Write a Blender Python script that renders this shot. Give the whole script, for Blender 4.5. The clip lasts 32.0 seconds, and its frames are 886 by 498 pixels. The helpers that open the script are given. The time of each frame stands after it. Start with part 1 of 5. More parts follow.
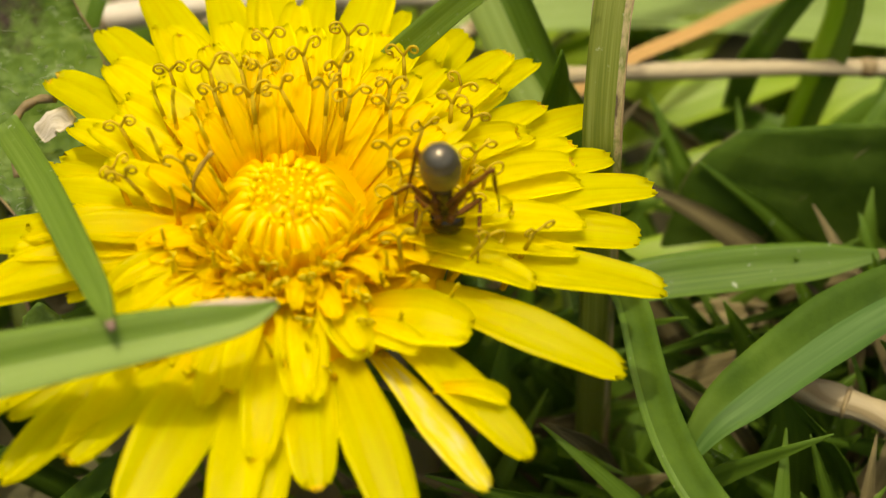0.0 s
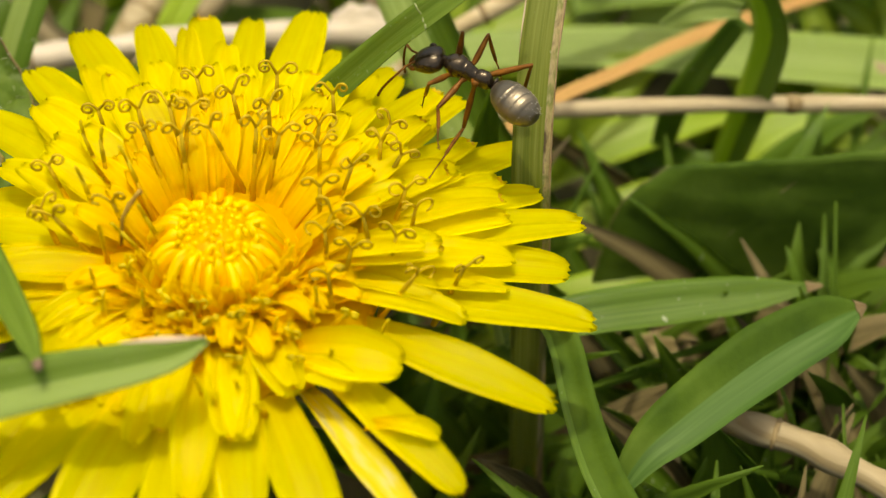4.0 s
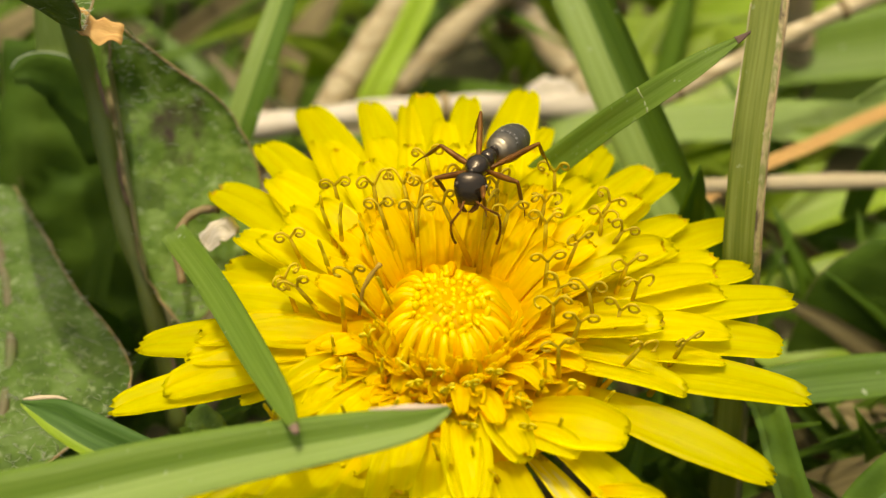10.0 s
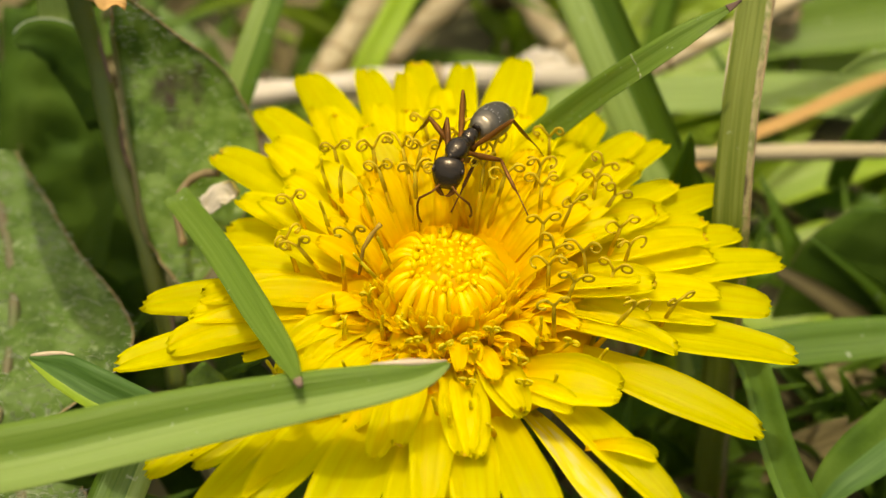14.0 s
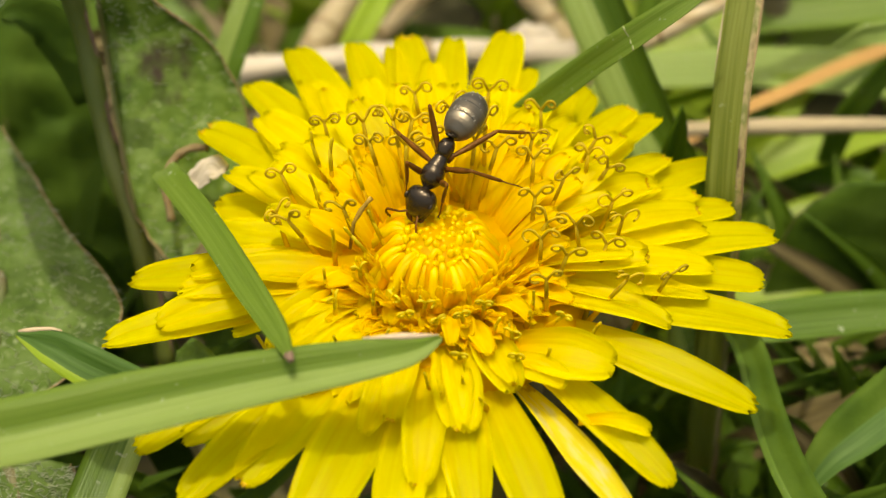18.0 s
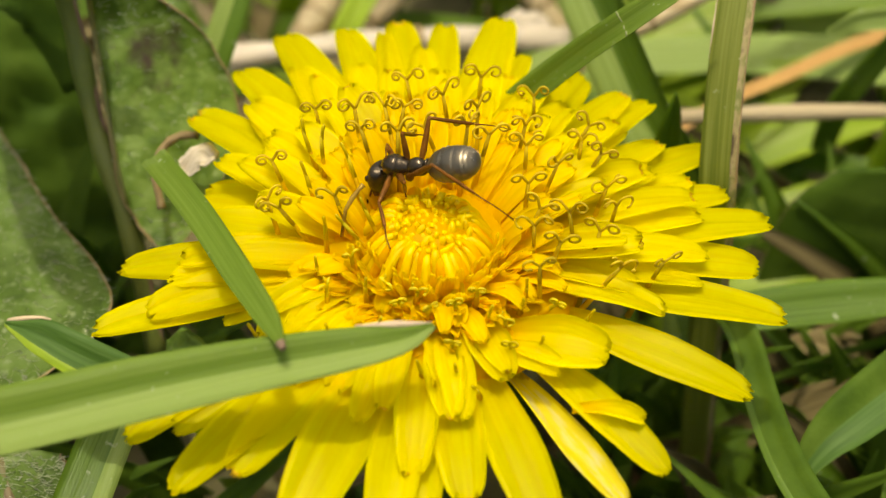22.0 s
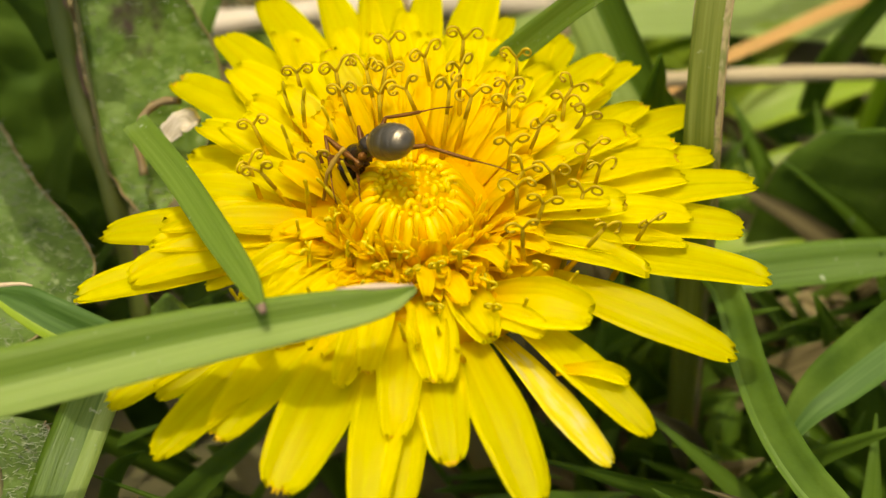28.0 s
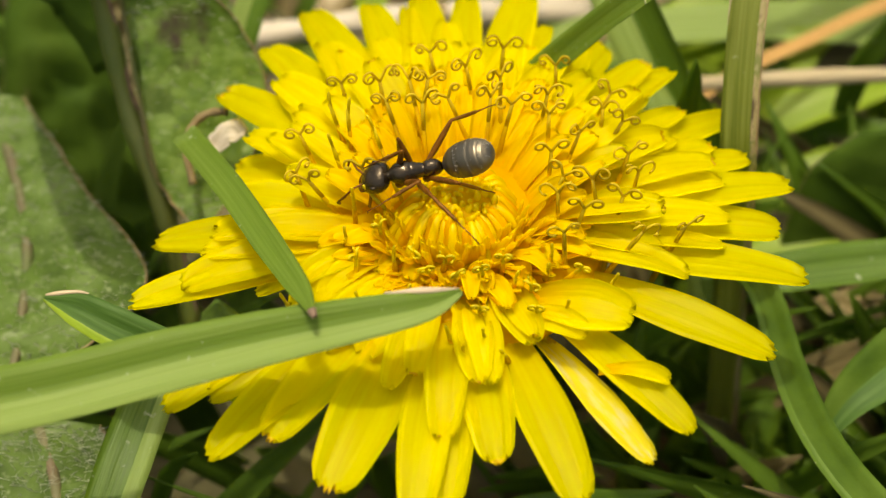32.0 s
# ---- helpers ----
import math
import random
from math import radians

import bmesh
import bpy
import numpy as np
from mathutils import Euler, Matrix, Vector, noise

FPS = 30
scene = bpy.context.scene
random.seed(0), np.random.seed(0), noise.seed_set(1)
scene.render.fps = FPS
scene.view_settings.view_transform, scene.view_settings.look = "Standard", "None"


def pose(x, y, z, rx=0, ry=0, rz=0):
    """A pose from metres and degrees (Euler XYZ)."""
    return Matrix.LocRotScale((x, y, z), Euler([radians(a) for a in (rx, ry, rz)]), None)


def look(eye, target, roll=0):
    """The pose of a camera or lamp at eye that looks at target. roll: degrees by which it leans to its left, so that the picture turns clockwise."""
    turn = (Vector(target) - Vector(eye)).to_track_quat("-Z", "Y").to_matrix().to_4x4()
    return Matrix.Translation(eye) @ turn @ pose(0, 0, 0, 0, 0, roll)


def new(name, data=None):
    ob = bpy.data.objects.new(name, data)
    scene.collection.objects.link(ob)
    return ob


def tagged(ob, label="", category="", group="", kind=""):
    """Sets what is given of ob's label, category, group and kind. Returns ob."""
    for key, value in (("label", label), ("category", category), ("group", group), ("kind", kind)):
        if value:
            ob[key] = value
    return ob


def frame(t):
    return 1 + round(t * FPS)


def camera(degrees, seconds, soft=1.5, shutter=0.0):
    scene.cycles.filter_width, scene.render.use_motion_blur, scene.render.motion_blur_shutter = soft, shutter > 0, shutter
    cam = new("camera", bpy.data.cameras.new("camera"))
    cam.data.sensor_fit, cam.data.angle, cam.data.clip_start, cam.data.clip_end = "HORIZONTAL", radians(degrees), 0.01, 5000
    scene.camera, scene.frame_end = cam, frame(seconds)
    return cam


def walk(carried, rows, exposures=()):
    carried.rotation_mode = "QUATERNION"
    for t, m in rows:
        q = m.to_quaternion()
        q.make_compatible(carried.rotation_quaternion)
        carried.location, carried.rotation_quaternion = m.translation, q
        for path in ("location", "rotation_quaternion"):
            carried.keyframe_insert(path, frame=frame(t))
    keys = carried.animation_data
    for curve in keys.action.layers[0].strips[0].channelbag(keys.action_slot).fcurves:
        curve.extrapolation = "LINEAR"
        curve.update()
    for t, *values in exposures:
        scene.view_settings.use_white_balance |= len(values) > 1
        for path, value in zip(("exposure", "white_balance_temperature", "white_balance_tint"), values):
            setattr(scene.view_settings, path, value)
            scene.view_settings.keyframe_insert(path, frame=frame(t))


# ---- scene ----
MM = 0.001

# ---- camera ----
cam = camera(31.28, 32.0, soft=1.3)
cam.data.dof.use_dof = True
cam.data.dof.focus_distance = 0.0722
cam.data.dof.aperture_fstop = 42.0

CAMERA_PATH = [
    # seconds, eye x y z, target x y z in millimetres, roll
    (0.0, 4.06, -46.26, 53.82, 6.48, 4.35, -8.08, 1.70),
    (0.5, 3.39, -46.22, 54.03, 5.20, 4.29, -7.98, 1.07),
    (1.0, 3.54, -46.17, 53.88, 5.53, 4.33, -8.14, 1.08),
    (1.5, 3.45, -46.13, 53.71, 5.77, 4.31, -8.35, 1.33),
    (2.0, 3.70, -46.09, 53.60, 6.51, 4.24, -8.53, 1.65),
    (2.5, 3.94, -46.20, 53.45, 7.33, 4.11, -8.65, 2.05),
    (3.0, 4.45, -46.25, 53.46, 8.60, 4.41, -8.31, 2.62),
    (3.5, 4.64, -46.44, 53.59, 9.54, 4.94, -7.54, 3.11),
    (5.5, 2.74, -46.88, 55.07, 8.99, 6.90, -3.82, 4.32),
    (6.0, 1.95, -46.78, 55.39, 7.30, 7.28, -3.34, 3.75),
    (6.5, 1.47, -47.04, 55.50, 5.95, 6.99, -3.32, 3.23),
    (7.0, 1.19, -47.07, 55.52, 5.04, 6.72, -3.57, 2.80),
    (7.5, 0.57, -47.29, 55.79, 3.13, 6.63, -3.25, 1.84),
    (8.0, -0.17, -47.46, 55.92, 1.31, 6.38, -3.24, 1.04),
    (8.5, -0.11, -47.59, 56.25, 0.67, 6.47, -2.71, 0.63),
    (9.0, -0.35, -47.34, 56.63, -0.28, 6.65, -2.40, 0.09),
    (9.5, -0.73, -47.73, 57.03, -1.20, 6.54, -1.75, -0.24),
    (10.0, -0.52, -47.84, 56.97, -0.80, 6.26, -1.97, -0.13),
    (10.5, -0.50, -48.60, 57.05, -0.29, 5.18, -2.17, 0.29),
    (11.0, -0.44, -49.69, 57.65, 0.37, 4.02, -1.63, 0.79),
    (11.5, -1.06, -50.15, 57.87, -0.53, 3.61, -1.38, 0.60),
    (12.0, -1.20, -50.11, 57.82, -0.54, 3.71, -1.37, 0.78),
    (12.5, -1.33, -49.85, 57.77, -0.72, 4.01, -1.38, 0.79),
    (13.0, -1.36, -49.80, 57.84, -0.63, 3.90, -1.46, 0.91),
    (13.5, -1.29, -49.76, 57.82, -0.54, 3.95, -1.47, 0.95),
    (14.0, -1.42, -49.79, 57.58, -0.60, 3.70, -1.91, 0.97),
    (14.5, -1.62, -49.69, 57.33, -0.79, 3.63, -2.31, 0.94),
    (15.0, -1.51, -49.71, 57.18, -0.50, 3.58, -2.48, 1.07),
    (15.5, -1.38, -49.88, 57.00, -0.22, 3.21, -2.83, 1.10),
    (17.5, -1.57, -49.75, 57.15, -0.06, 3.17, -2.83, 1.42),
    (18.0, -1.64, -49.65, 56.91, -0.13, 3.13, -3.19, 1.38),
    (18.5, -1.62, -49.81, 56.73, -0.12, 2.73, -3.58, 1.26),
    (19.0, -1.68, -49.86, 56.70, 0.07, 2.68, -3.60, 1.47),
    (19.5, -1.63, -49.75, 56.55, 0.07, 2.87, -3.68, 1.41),
    (20.0, -1.71, -49.73, 56.58, 0.15, 2.73, -3.80, 1.55),
    (20.5, -1.73, -49.65, 56.66, 0.14, 2.87, -3.66, 1.56),
    (21.0, -1.87, -49.58, 56.67, -0.14, 2.89, -3.69, 1.50),
    (21.5, -1.75, -49.23, 56.61, 0.09, 3.14, -3.84, 1.53),
    (22.0, -1.71, -49.40, 56.38, 0.27, 3.03, -4.02, 1.66),
    (22.5, -1.74, -49.48, 56.49, 0.23, 2.68, -4.14, 1.55),
    (23.0, -1.72, -49.62, 56.22, 0.44, 2.59, -4.36, 1.71),
    (23.5, -1.31, -49.45, 56.16, 1.02, 2.57, -4.57, 1.83),
    (24.0, -1.23, -49.59, 56.06, 1.05, 2.26, -4.81, 1.82),
    (24.5, -1.46, -49.58, 56.17, 0.46, 2.36, -4.65, 1.57),
    (26.5, -0.99, -49.51, 55.98, 0.96, 2.17, -5.06, 1.24),
    (27.0, -1.03, -49.59, 55.76, 1.04, 1.97, -5.38, 1.25),
    (27.5, -0.72, -49.49, 55.79, 1.41, 1.87, -5.52, 1.29),
    (28.0, -1.00, -49.52, 55.85, 1.05, 1.85, -5.44, 1.27),
    (28.5, -1.14, -49.49, 55.95, 0.62, 1.99, -5.25, 1.05),
    (29.0, -0.95, -49.38, 55.87, 0.95, 2.02, -5.40, 1.17),
    (29.5, -0.91, -49.43, 55.84, 0.90, 1.94, -5.47, 1.06),
    (30.0, -0.99, -49.56, 55.68, 0.91, 1.76, -5.67, 1.10),
    (30.5, -1.01, -49.54, 55.72, 0.75, 1.77, -5.63, 0.89),
    (31.0, -1.21, -50.17, 55.93, 0.66, 1.24, -5.33, 0.94),
    (31.5, -1.42, -50.61, 56.71, -0.27, 1.03, -4.38, 0.19),
    (32.0, -1.57, -50.71, 57.22, -1.13, 0.90, -3.91, -0.78),
]
walk(cam, [(t, look((a * MM, b * MM, c * MM), (d * MM, e * MM, f * MM), r)) for t, a, b, c, d, e, f, r in CAMERA_PATH],
     [(0, 0.37, 7500, 4), (32, 0.37, 7500, 4)])

# ---- light ----
SUN_DIR = Vector((-0.06, 0.05, 0.97)).normalized()
world = bpy.data.worlds.new("sky")
scene.world = world
world.use_nodes = True
wn = world.node_tree
sky = wn.nodes.new("ShaderNodeTexSky")
sky.sky_type = "NISHITA"
sky.sun_disc = False
sky.sun_elevation = math.asin(SUN_DIR.z)
sky.sun_rotation = math.atan2(SUN_DIR.x, SUN_DIR.y)
sky.air_density, sky.dust_density, sky.ozone_density = 1.0, 8.0, 0.6
wn.links.new(sky.outputs[0], wn.nodes["Background"].inputs["Color"])
wn.nodes["Background"].inputs["Strength"].default_value = 0.15
sun_data = bpy.data.lights.new("sun", "SUN")
sun_data.energy = 2.0
sun_data.angle = radians(0.53)
sun_data.color = (1.0, 0.95, 0.86)
sun = new("sun", sun_data)
sun.matrix_world = look(SUN_DIR * 0.5, (0, 0, 0))


# ---- materials ----
def material(name, colours, scale=800.0, detail=6.0, roughness=0.5, bump=0.2, bump_scale=3000.0, stretch=None,
             translucent=0.0, specular=0.4, metallic=0.0, spots=None, vary=0.08, coat=0.0, stain=None, depth=0.1, sheen=None, silky=0.0, root=None):
    """Two-scale procedural surface: a ramp of colours over a noise, finer bump, per-object tint variation,
    optional see-through light and optional spots (colour, scale, amount)."""
    m = bpy.data.materials.new(name)
    m.use_nodes = True
    nt = m.node_tree
    nodes, links = nt.nodes, nt.links
    bsdf = nodes["Principled BSDF"]
    out = nodes["Material Output"]
    coords = nodes.new("ShaderNodeTexCoord")
    mapping = nodes.new("ShaderNodeMapping")
    source = "UV" if stretch else "Object"
    links.new(coords.outputs[source], mapping.inputs["Vector"])
    if stretch:
        mapping.inputs["Scale"].default_value = stretch
    info = nodes.new("ShaderNodeObjectInfo")
    shift = nodes.new("ShaderNodeVectorMath")
    shift.operation = "ADD"
    links.new(mapping.outputs[0], shift.inputs[0])
    wide = nodes.new("ShaderNodeMath")
    wide.operation = "MULTIPLY"
    wide.inputs[1].default_value = 10.0 if stretch else 0.1
    links.new(info.outputs["Random"], wide.inputs[0])
    links.new(wide.outputs[0], shift.inputs[1])
    tex = nodes.new("ShaderNodeTexNoise")
    tex.inputs["Scale"].default_value = 1.0 if stretch else scale
    tex.inputs["Detail"].default_value = detail
    links.new(shift.outputs[0], tex.inputs["Vector"])
    ramp = nodes.new("ShaderNodeValToRGB")
    while len(ramp.color_ramp.elements) < len(colours):
        ramp.color_ramp.elements.new(0.5)
    for k, col in enumerate(colours):
        ramp.color_ramp.elements[k].position = 0.3 + 0.4 * k / max(1, len(colours) - 1)
        ramp.color_ramp.elements[k].color = (*col, 1)
    links.new(tex.outputs["Fac"], ramp.inputs["Fac"])
    colour = ramp.outputs["Color"]
    if spots:
        dots = nodes.new("ShaderNodeTexNoise")
        dots.inputs["Scale"].default_value = spots[1]
        dots.inputs["Detail"].default_value = 5.0
        links.new(coords.outputs["Object"], dots.inputs["Vector"])
        edge = nodes.new("ShaderNodeMapRange")
        edge.inputs["From Min"].default_value = 1.0 - spots[2]
        edge.inputs["From Max"].default_value = 1.12 - spots[2]
        links.new(dots.outputs["Fac"], edge.inputs["Value"])
        mix = nodes.new("ShaderNodeMix")
        mix.data_type = "RGBA"
        links.new(edge.outputs["Result"], mix.inputs["Factor"])
        links.new(colour, mix.inputs["A"])
        mix.inputs["B"].default_value = (*spots[0], 1)
        colour = mix.outputs["Result"]
    if stain:
        # a dried blotch: (centre, radius, colour), ragged at its edge
        away = nodes.new("ShaderNodeVectorMath")
        away.operation = "DISTANCE"
        away.inputs[1].default_value = Vector(stain[0]) * MM
        links.new(coords.outputs["Object"], away.inputs[0])
        rag = nodes.new("ShaderNodeTexNoise")
        rag.inputs["Scale"].default_value = 900.0
        rag.inputs["Detail"].default_value = 6.0
        links.new(coords.outputs["Object"], rag.inputs["Vector"])
        pull = nodes.new("ShaderNodeMath")
        pull.operation = "MULTIPLY_ADD"
        pull.inputs[1].default_value = stain[1] * MM * 2.6
        links.new(rag.outputs["Fac"], pull.inputs[0])
        links.new(away.outputs["Value"], pull.inputs[2])
        blot = nodes.new("ShaderNodeMapRange")
        blot.inputs["From Min"].default_value = stain[1] * MM * 2.3
        blot.inputs["From Max"].default_value = stain[1] * MM * 1.5
        links.new(pull.outputs[0], blot.inputs["Value"])
        blend = nodes.new("ShaderNodeMix")
        blend.data_type = "RGBA"
        links.new(blot.outputs["Result"], blend.inputs["Factor"])
        links.new(colour, blend.inputs["A"])
        blend.inputs["B"].default_value = (*stain[2], 1)
        colour = blend.outputs["Result"]
    if root:
        # a deeper colour at the foot of a floret, its own tone with warm bounced light put in, fading along its length:
        # (colour, where it ends)
        along = nodes.new("ShaderNodeSeparateXYZ")
        links.new(coords.outputs["UV"], along.inputs[0])
        fade = nodes.new("ShaderNodeMapRange")
        fade.interpolation_type = "SMOOTHSTEP"
        fade.inputs["From Min"].default_value = root[1]
        fade.inputs["From Max"].default_value = 0.0
        links.new(along.outputs["Y"], fade.inputs["Value"])
        foot = nodes.new("ShaderNodeMix")
        foot.data_type = "RGBA"
        links.new(fade.outputs["Result"], foot.inputs["Factor"])
        links.new(colour, foot.inputs["A"])
        foot.inputs["B"].default_value = (*root[0], 1)
        colour = foot.outputs["Result"]
    tint = nodes.new("ShaderNodeHueSaturation")
    level = nodes.new("ShaderNodeMapRange")
    level.inputs["To Min"].default_value = 1.0 - vary
    level.inputs["To Max"].default_value = 1.0 + vary
    links.new(info.outputs["Random"], level.inputs["Value"])
    links.new(level.outputs["Result"], tint.inputs["Value"])
    links.new(colour, tint.inputs["Color"])
    colour = tint.outputs["Color"]
    links.new(colour, bsdf.inputs["Base Color"])
    bsdf.inputs["Roughness"].default_value = roughness
    bsdf.inputs["Specular IOR Level"].default_value = specular
    bsdf.inputs["Metallic"].default_value = metallic
    if sheen:
        bsdf.inputs["Specular Tint"].default_value = (*sheen, 1)
    bsdf.inputs["Coat Weight"].default_value = coat
    if silky:
        # fine hairs along x: the gloss spreads across them
        bsdf.inputs["Anisotropic"].default_value = silky
        bsdf.inputs["IOR"].default_value = 1.7
        across = nodes.new("ShaderNodeTangent")
        across.direction_type = "RADIAL"
        across.axis = "X"
        links.new(across.outputs[0], bsdf.inputs["Tangent"])
    if bump:
        fine = nodes.new("ShaderNodeTexNoise")
        fine.inputs["Detail"].default_value = 4.0
        if stretch:
            fine.inputs["Scale"].default_value = 1.7
            links.new(shift.outputs[0], fine.inputs["Vector"])
        else:
            fine.inputs["Scale"].default_value = bump_scale
            links.new(coords.outputs["Object"], fine.inputs["Vector"])
        relief = nodes.new("ShaderNodeBump")
        relief.inputs["Strength"].default_value = bump
        relief.inputs["Distance"].default_value = depth * MM
        links.new(fine.outputs["Fac"], relief.inputs["Height"])
        links.new(relief.outputs["Normal"], bsdf.inputs["Normal"])
    if translucent:
        glow = nodes.new("ShaderNodeBsdfTranslucent")
        links.new(colour, glow.inputs["Color"])
        both = nodes.new("ShaderNodeMixShader")
        both.inputs["Fac"].default_value = translucent
        links.new(bsdf.outputs[0], both.inputs[1])
        links.new(glow.outputs[0], both.inputs[2])
        links.new(both.outputs[0], out.inputs["Surface"])
    return m


PETAL = material("petal_yellow", [(0.90, 0.80, 0.001), (0.93, 0.86, 0.002), (0.95, 0.90, 0.003)], stretch=(12, 0.45, 1), roughness=0.38,
                 bump=0.6, translucent=0.76, specular=0.25, vary=0.05, root=((0.94, 0.72, 0.001), 2.2))
PETAL_TIP = material("petal_tip_ochre", [(0.72, 0.46, 0.004), (0.84, 0.64, 0.005)], stretch=(9, 3, 1), roughness=0.6, bump=0.4, translucent=0.4)
PETAL_INNER = material("petal_golden", [(0.93, 0.73, 0.001), (0.945, 0.775, 0.002), (0.955, 0.815, 0.003)], stretch=(6, 0.6, 1), roughness=0.55,
                       bump=0.3, translucent=0.70, specular=0.2, vary=0.04, root=((0.95, 0.66, 0.001), 2.2))
PETAL_DRY = material("petal_faded", [(0.80, 0.69, 0.004), (0.78, 0.69, 0.02), (0.74, 0.69, 0.26)], stretch=(4, 1.5, 1), roughness=0.6,
                     bump=0.6, translucent=0.6, spots=((0.45, 0.27, 0.04), 1100, 0.33))
BUD = material("bud_golden", [(0.92, 0.73, 0.002), (0.95, 0.80, 0.003)], scale=900, roughness=0.55, bump=0.2, translucent=0.55, vary=0.05)
STYLE = material("style_ochre", [(0.70, 0.44, 0.004), (0.82, 0.57, 0.005)], scale=1500, roughness=0.6, bump=0.3, bump_scale=8000, translucent=0.35, vary=0.12)
STIGMA = material("stigma_olive", [(0.52, 0.36, 0.006), (0.66, 0.49, 0.010)], scale=2500, roughness=0.65, bump=0.4, bump_scale=9000, translucent=0.25, vary=0.15)
STIGMA_PALE = material("stigma_pale", [(0.66, 0.52, 0.006), (0.78, 0.64, 0.010)], scale=2500, roughness=0.6, bump=0.3, bump_scale=9000, translucent=0.3, vary=0.12)
HAIR = material("leaf_down", [(0.45, 0.47, 0.36), (0.60, 0.62, 0.50)], scale=900, roughness=0.5, bump=0.1, translucent=0.4)
FLECK = ((0.50, 0.54, 0.36), 1700, 0.335)
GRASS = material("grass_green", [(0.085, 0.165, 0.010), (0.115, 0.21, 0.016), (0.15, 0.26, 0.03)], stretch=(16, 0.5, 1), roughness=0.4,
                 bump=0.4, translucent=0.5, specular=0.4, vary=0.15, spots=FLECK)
GRASS_OLIVE = material("grass_olive", [(0.12, 0.155, 0.014), (0.17, 0.205, 0.024), (0.23, 0.265, 0.05)], stretch=(14, 0.8, 1), roughness=0.55,
                       bump=0.7, translucent=0.4, specular=0.25, vary=0.06, spots=FLECK)
SPLIT = material("split_dry_edge", [(0.07, 0.05, 0.018), (0.28, 0.23, 0.10), (0.13, 0.15, 0.03), (0.36, 0.31, 0.16)], stretch=(5, 6.0, 1), roughness=0.7, bump=1.0, translucent=0.1)
WITHERED = material("withered_brown", [(0.26, 0.15, 0.014), (0.44, 0.28, 0.03)], scale=2500, roughness=0.6, bump=0.5, translucent=0.1)
# a darkened green with the shade put into it
LEAF_SHADE = material("leaf_shaded_green", [(0.042, 0.095, 0.014), (0.06, 0.13, 0.018), (0.09, 0.165, 0.035)], stretch=(9, 0.6, 1), roughness=0.55, bump=0.3, translucent=0.3, specular=0.2)
# pale grass tone, also used where light on a blade is put into colour
GRASS_PALE = material("grass_pale_and_lit", [(0.25, 0.35, 0.075), (0.28, 0.385, 0.09), (0.32, 0.42, 0.12)], stretch=(16, 0.5, 1), roughness=0.42,
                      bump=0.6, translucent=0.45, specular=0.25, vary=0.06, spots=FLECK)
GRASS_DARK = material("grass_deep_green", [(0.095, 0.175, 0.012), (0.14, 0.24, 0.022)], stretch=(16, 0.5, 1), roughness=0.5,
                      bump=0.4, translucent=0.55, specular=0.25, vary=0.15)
# brightness of grass in full sun is put into this colour
GRASS_LIGHT = material("grass_sunlit", [(0.28, 0.42, 0.02), (0.36, 0.50, 0.04), (0.45, 0.57, 0.09)], stretch=(7, 0.5, 1), roughness=0.42,
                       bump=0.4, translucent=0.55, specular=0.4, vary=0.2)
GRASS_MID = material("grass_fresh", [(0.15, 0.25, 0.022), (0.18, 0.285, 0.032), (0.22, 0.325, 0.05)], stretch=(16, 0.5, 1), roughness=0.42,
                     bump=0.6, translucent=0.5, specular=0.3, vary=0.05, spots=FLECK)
STRAW_DULL = material("straw_dull", [(0.085, 0.068, 0.022), (0.145, 0.115, 0.042), (0.21, 0.165, 0.070)], stretch=(10, 0.6, 1), roughness=0.7, bump=0.6, translucent=0.1, vary=0.2)
STRAW = material("straw", [(0.27, 0.20, 0.09), (0.40, 0.32, 0.17), (0.50, 0.42, 0.26)], stretch=(10, 0.6, 1), roughness=0.6, bump=0.6,
                 translucent=0.15, vary=0.15)
STRAW_WHITE = material("straw_bleached", [(0.36, 0.31, 0.22), (0.50, 0.44, 0.33), (0.60, 0.54, 0.43)], stretch=(10, 0.6, 1), roughness=0.6, bump=0.5, translucent=0.1)
STRAW_ORANGE = material("straw_orange", [(0.46, 0.25, 0.07), (0.60, 0.38, 0.12)], stretch=(8, 0.6, 1), roughness=0.6, bump=0.5, translucent=0.2)
LEAF = material("leaf_green", [(0.06, 0.115, 0.010), (0.115, 0.195, 0.022), (0.18, 0.27, 0.055)], scale=800, roughness=0.55, bump=1.0, bump_scale=1300, specular=0.25,
                translucent=0.25, spots=((0.22, 0.30, 0.10), 1500, 0.42), vary=0.05, stain=((-15.4, 13.5, -0.7), 2.6, (0.060, 0.042, 0.026)), depth=0.22)
LEAF_OLD = material("leaf_rough_green", [(0.045, 0.08, 0.010), (0.08, 0.135, 0.018), (0.125, 0.19, 0.045)], scale=500, roughness=0.6, bump=1.0, bump_scale=900, specular=0.2,
                    translucent=0.2, spots=((0.20, 0.25, 0.11), 1900, 0.42), vary=0.05, depth=0.35)
RIB_RED = material("midrib_reddish", [(0.08, 0.12, 0.022), (0.13, 0.12, 0.05), (0.13, 0.09, 0.045)], scale=300, roughness=0.6, bump=0.6, translucent=0.1)
# the darkness of shaded leaves is put into this colour
LEAF_DEEP_SHADE = material("leaf_deep_shade", [(0.032, 0.068, 0.005), (0.058, 0.108, 0.009), (0.09, 0.15, 0.018)], scale=260, roughness=0.7, bump=0.7, bump_scale=1500, translucent=0.25, specular=0.12)
STALK = material("stalk_olive", [(0.095, 0.135, 0.018), (0.13, 0.155, 0.028), (0.105, 0.15, 0.022)], scale=150, roughness=0.5, bump=0.5, translucent=0.2)
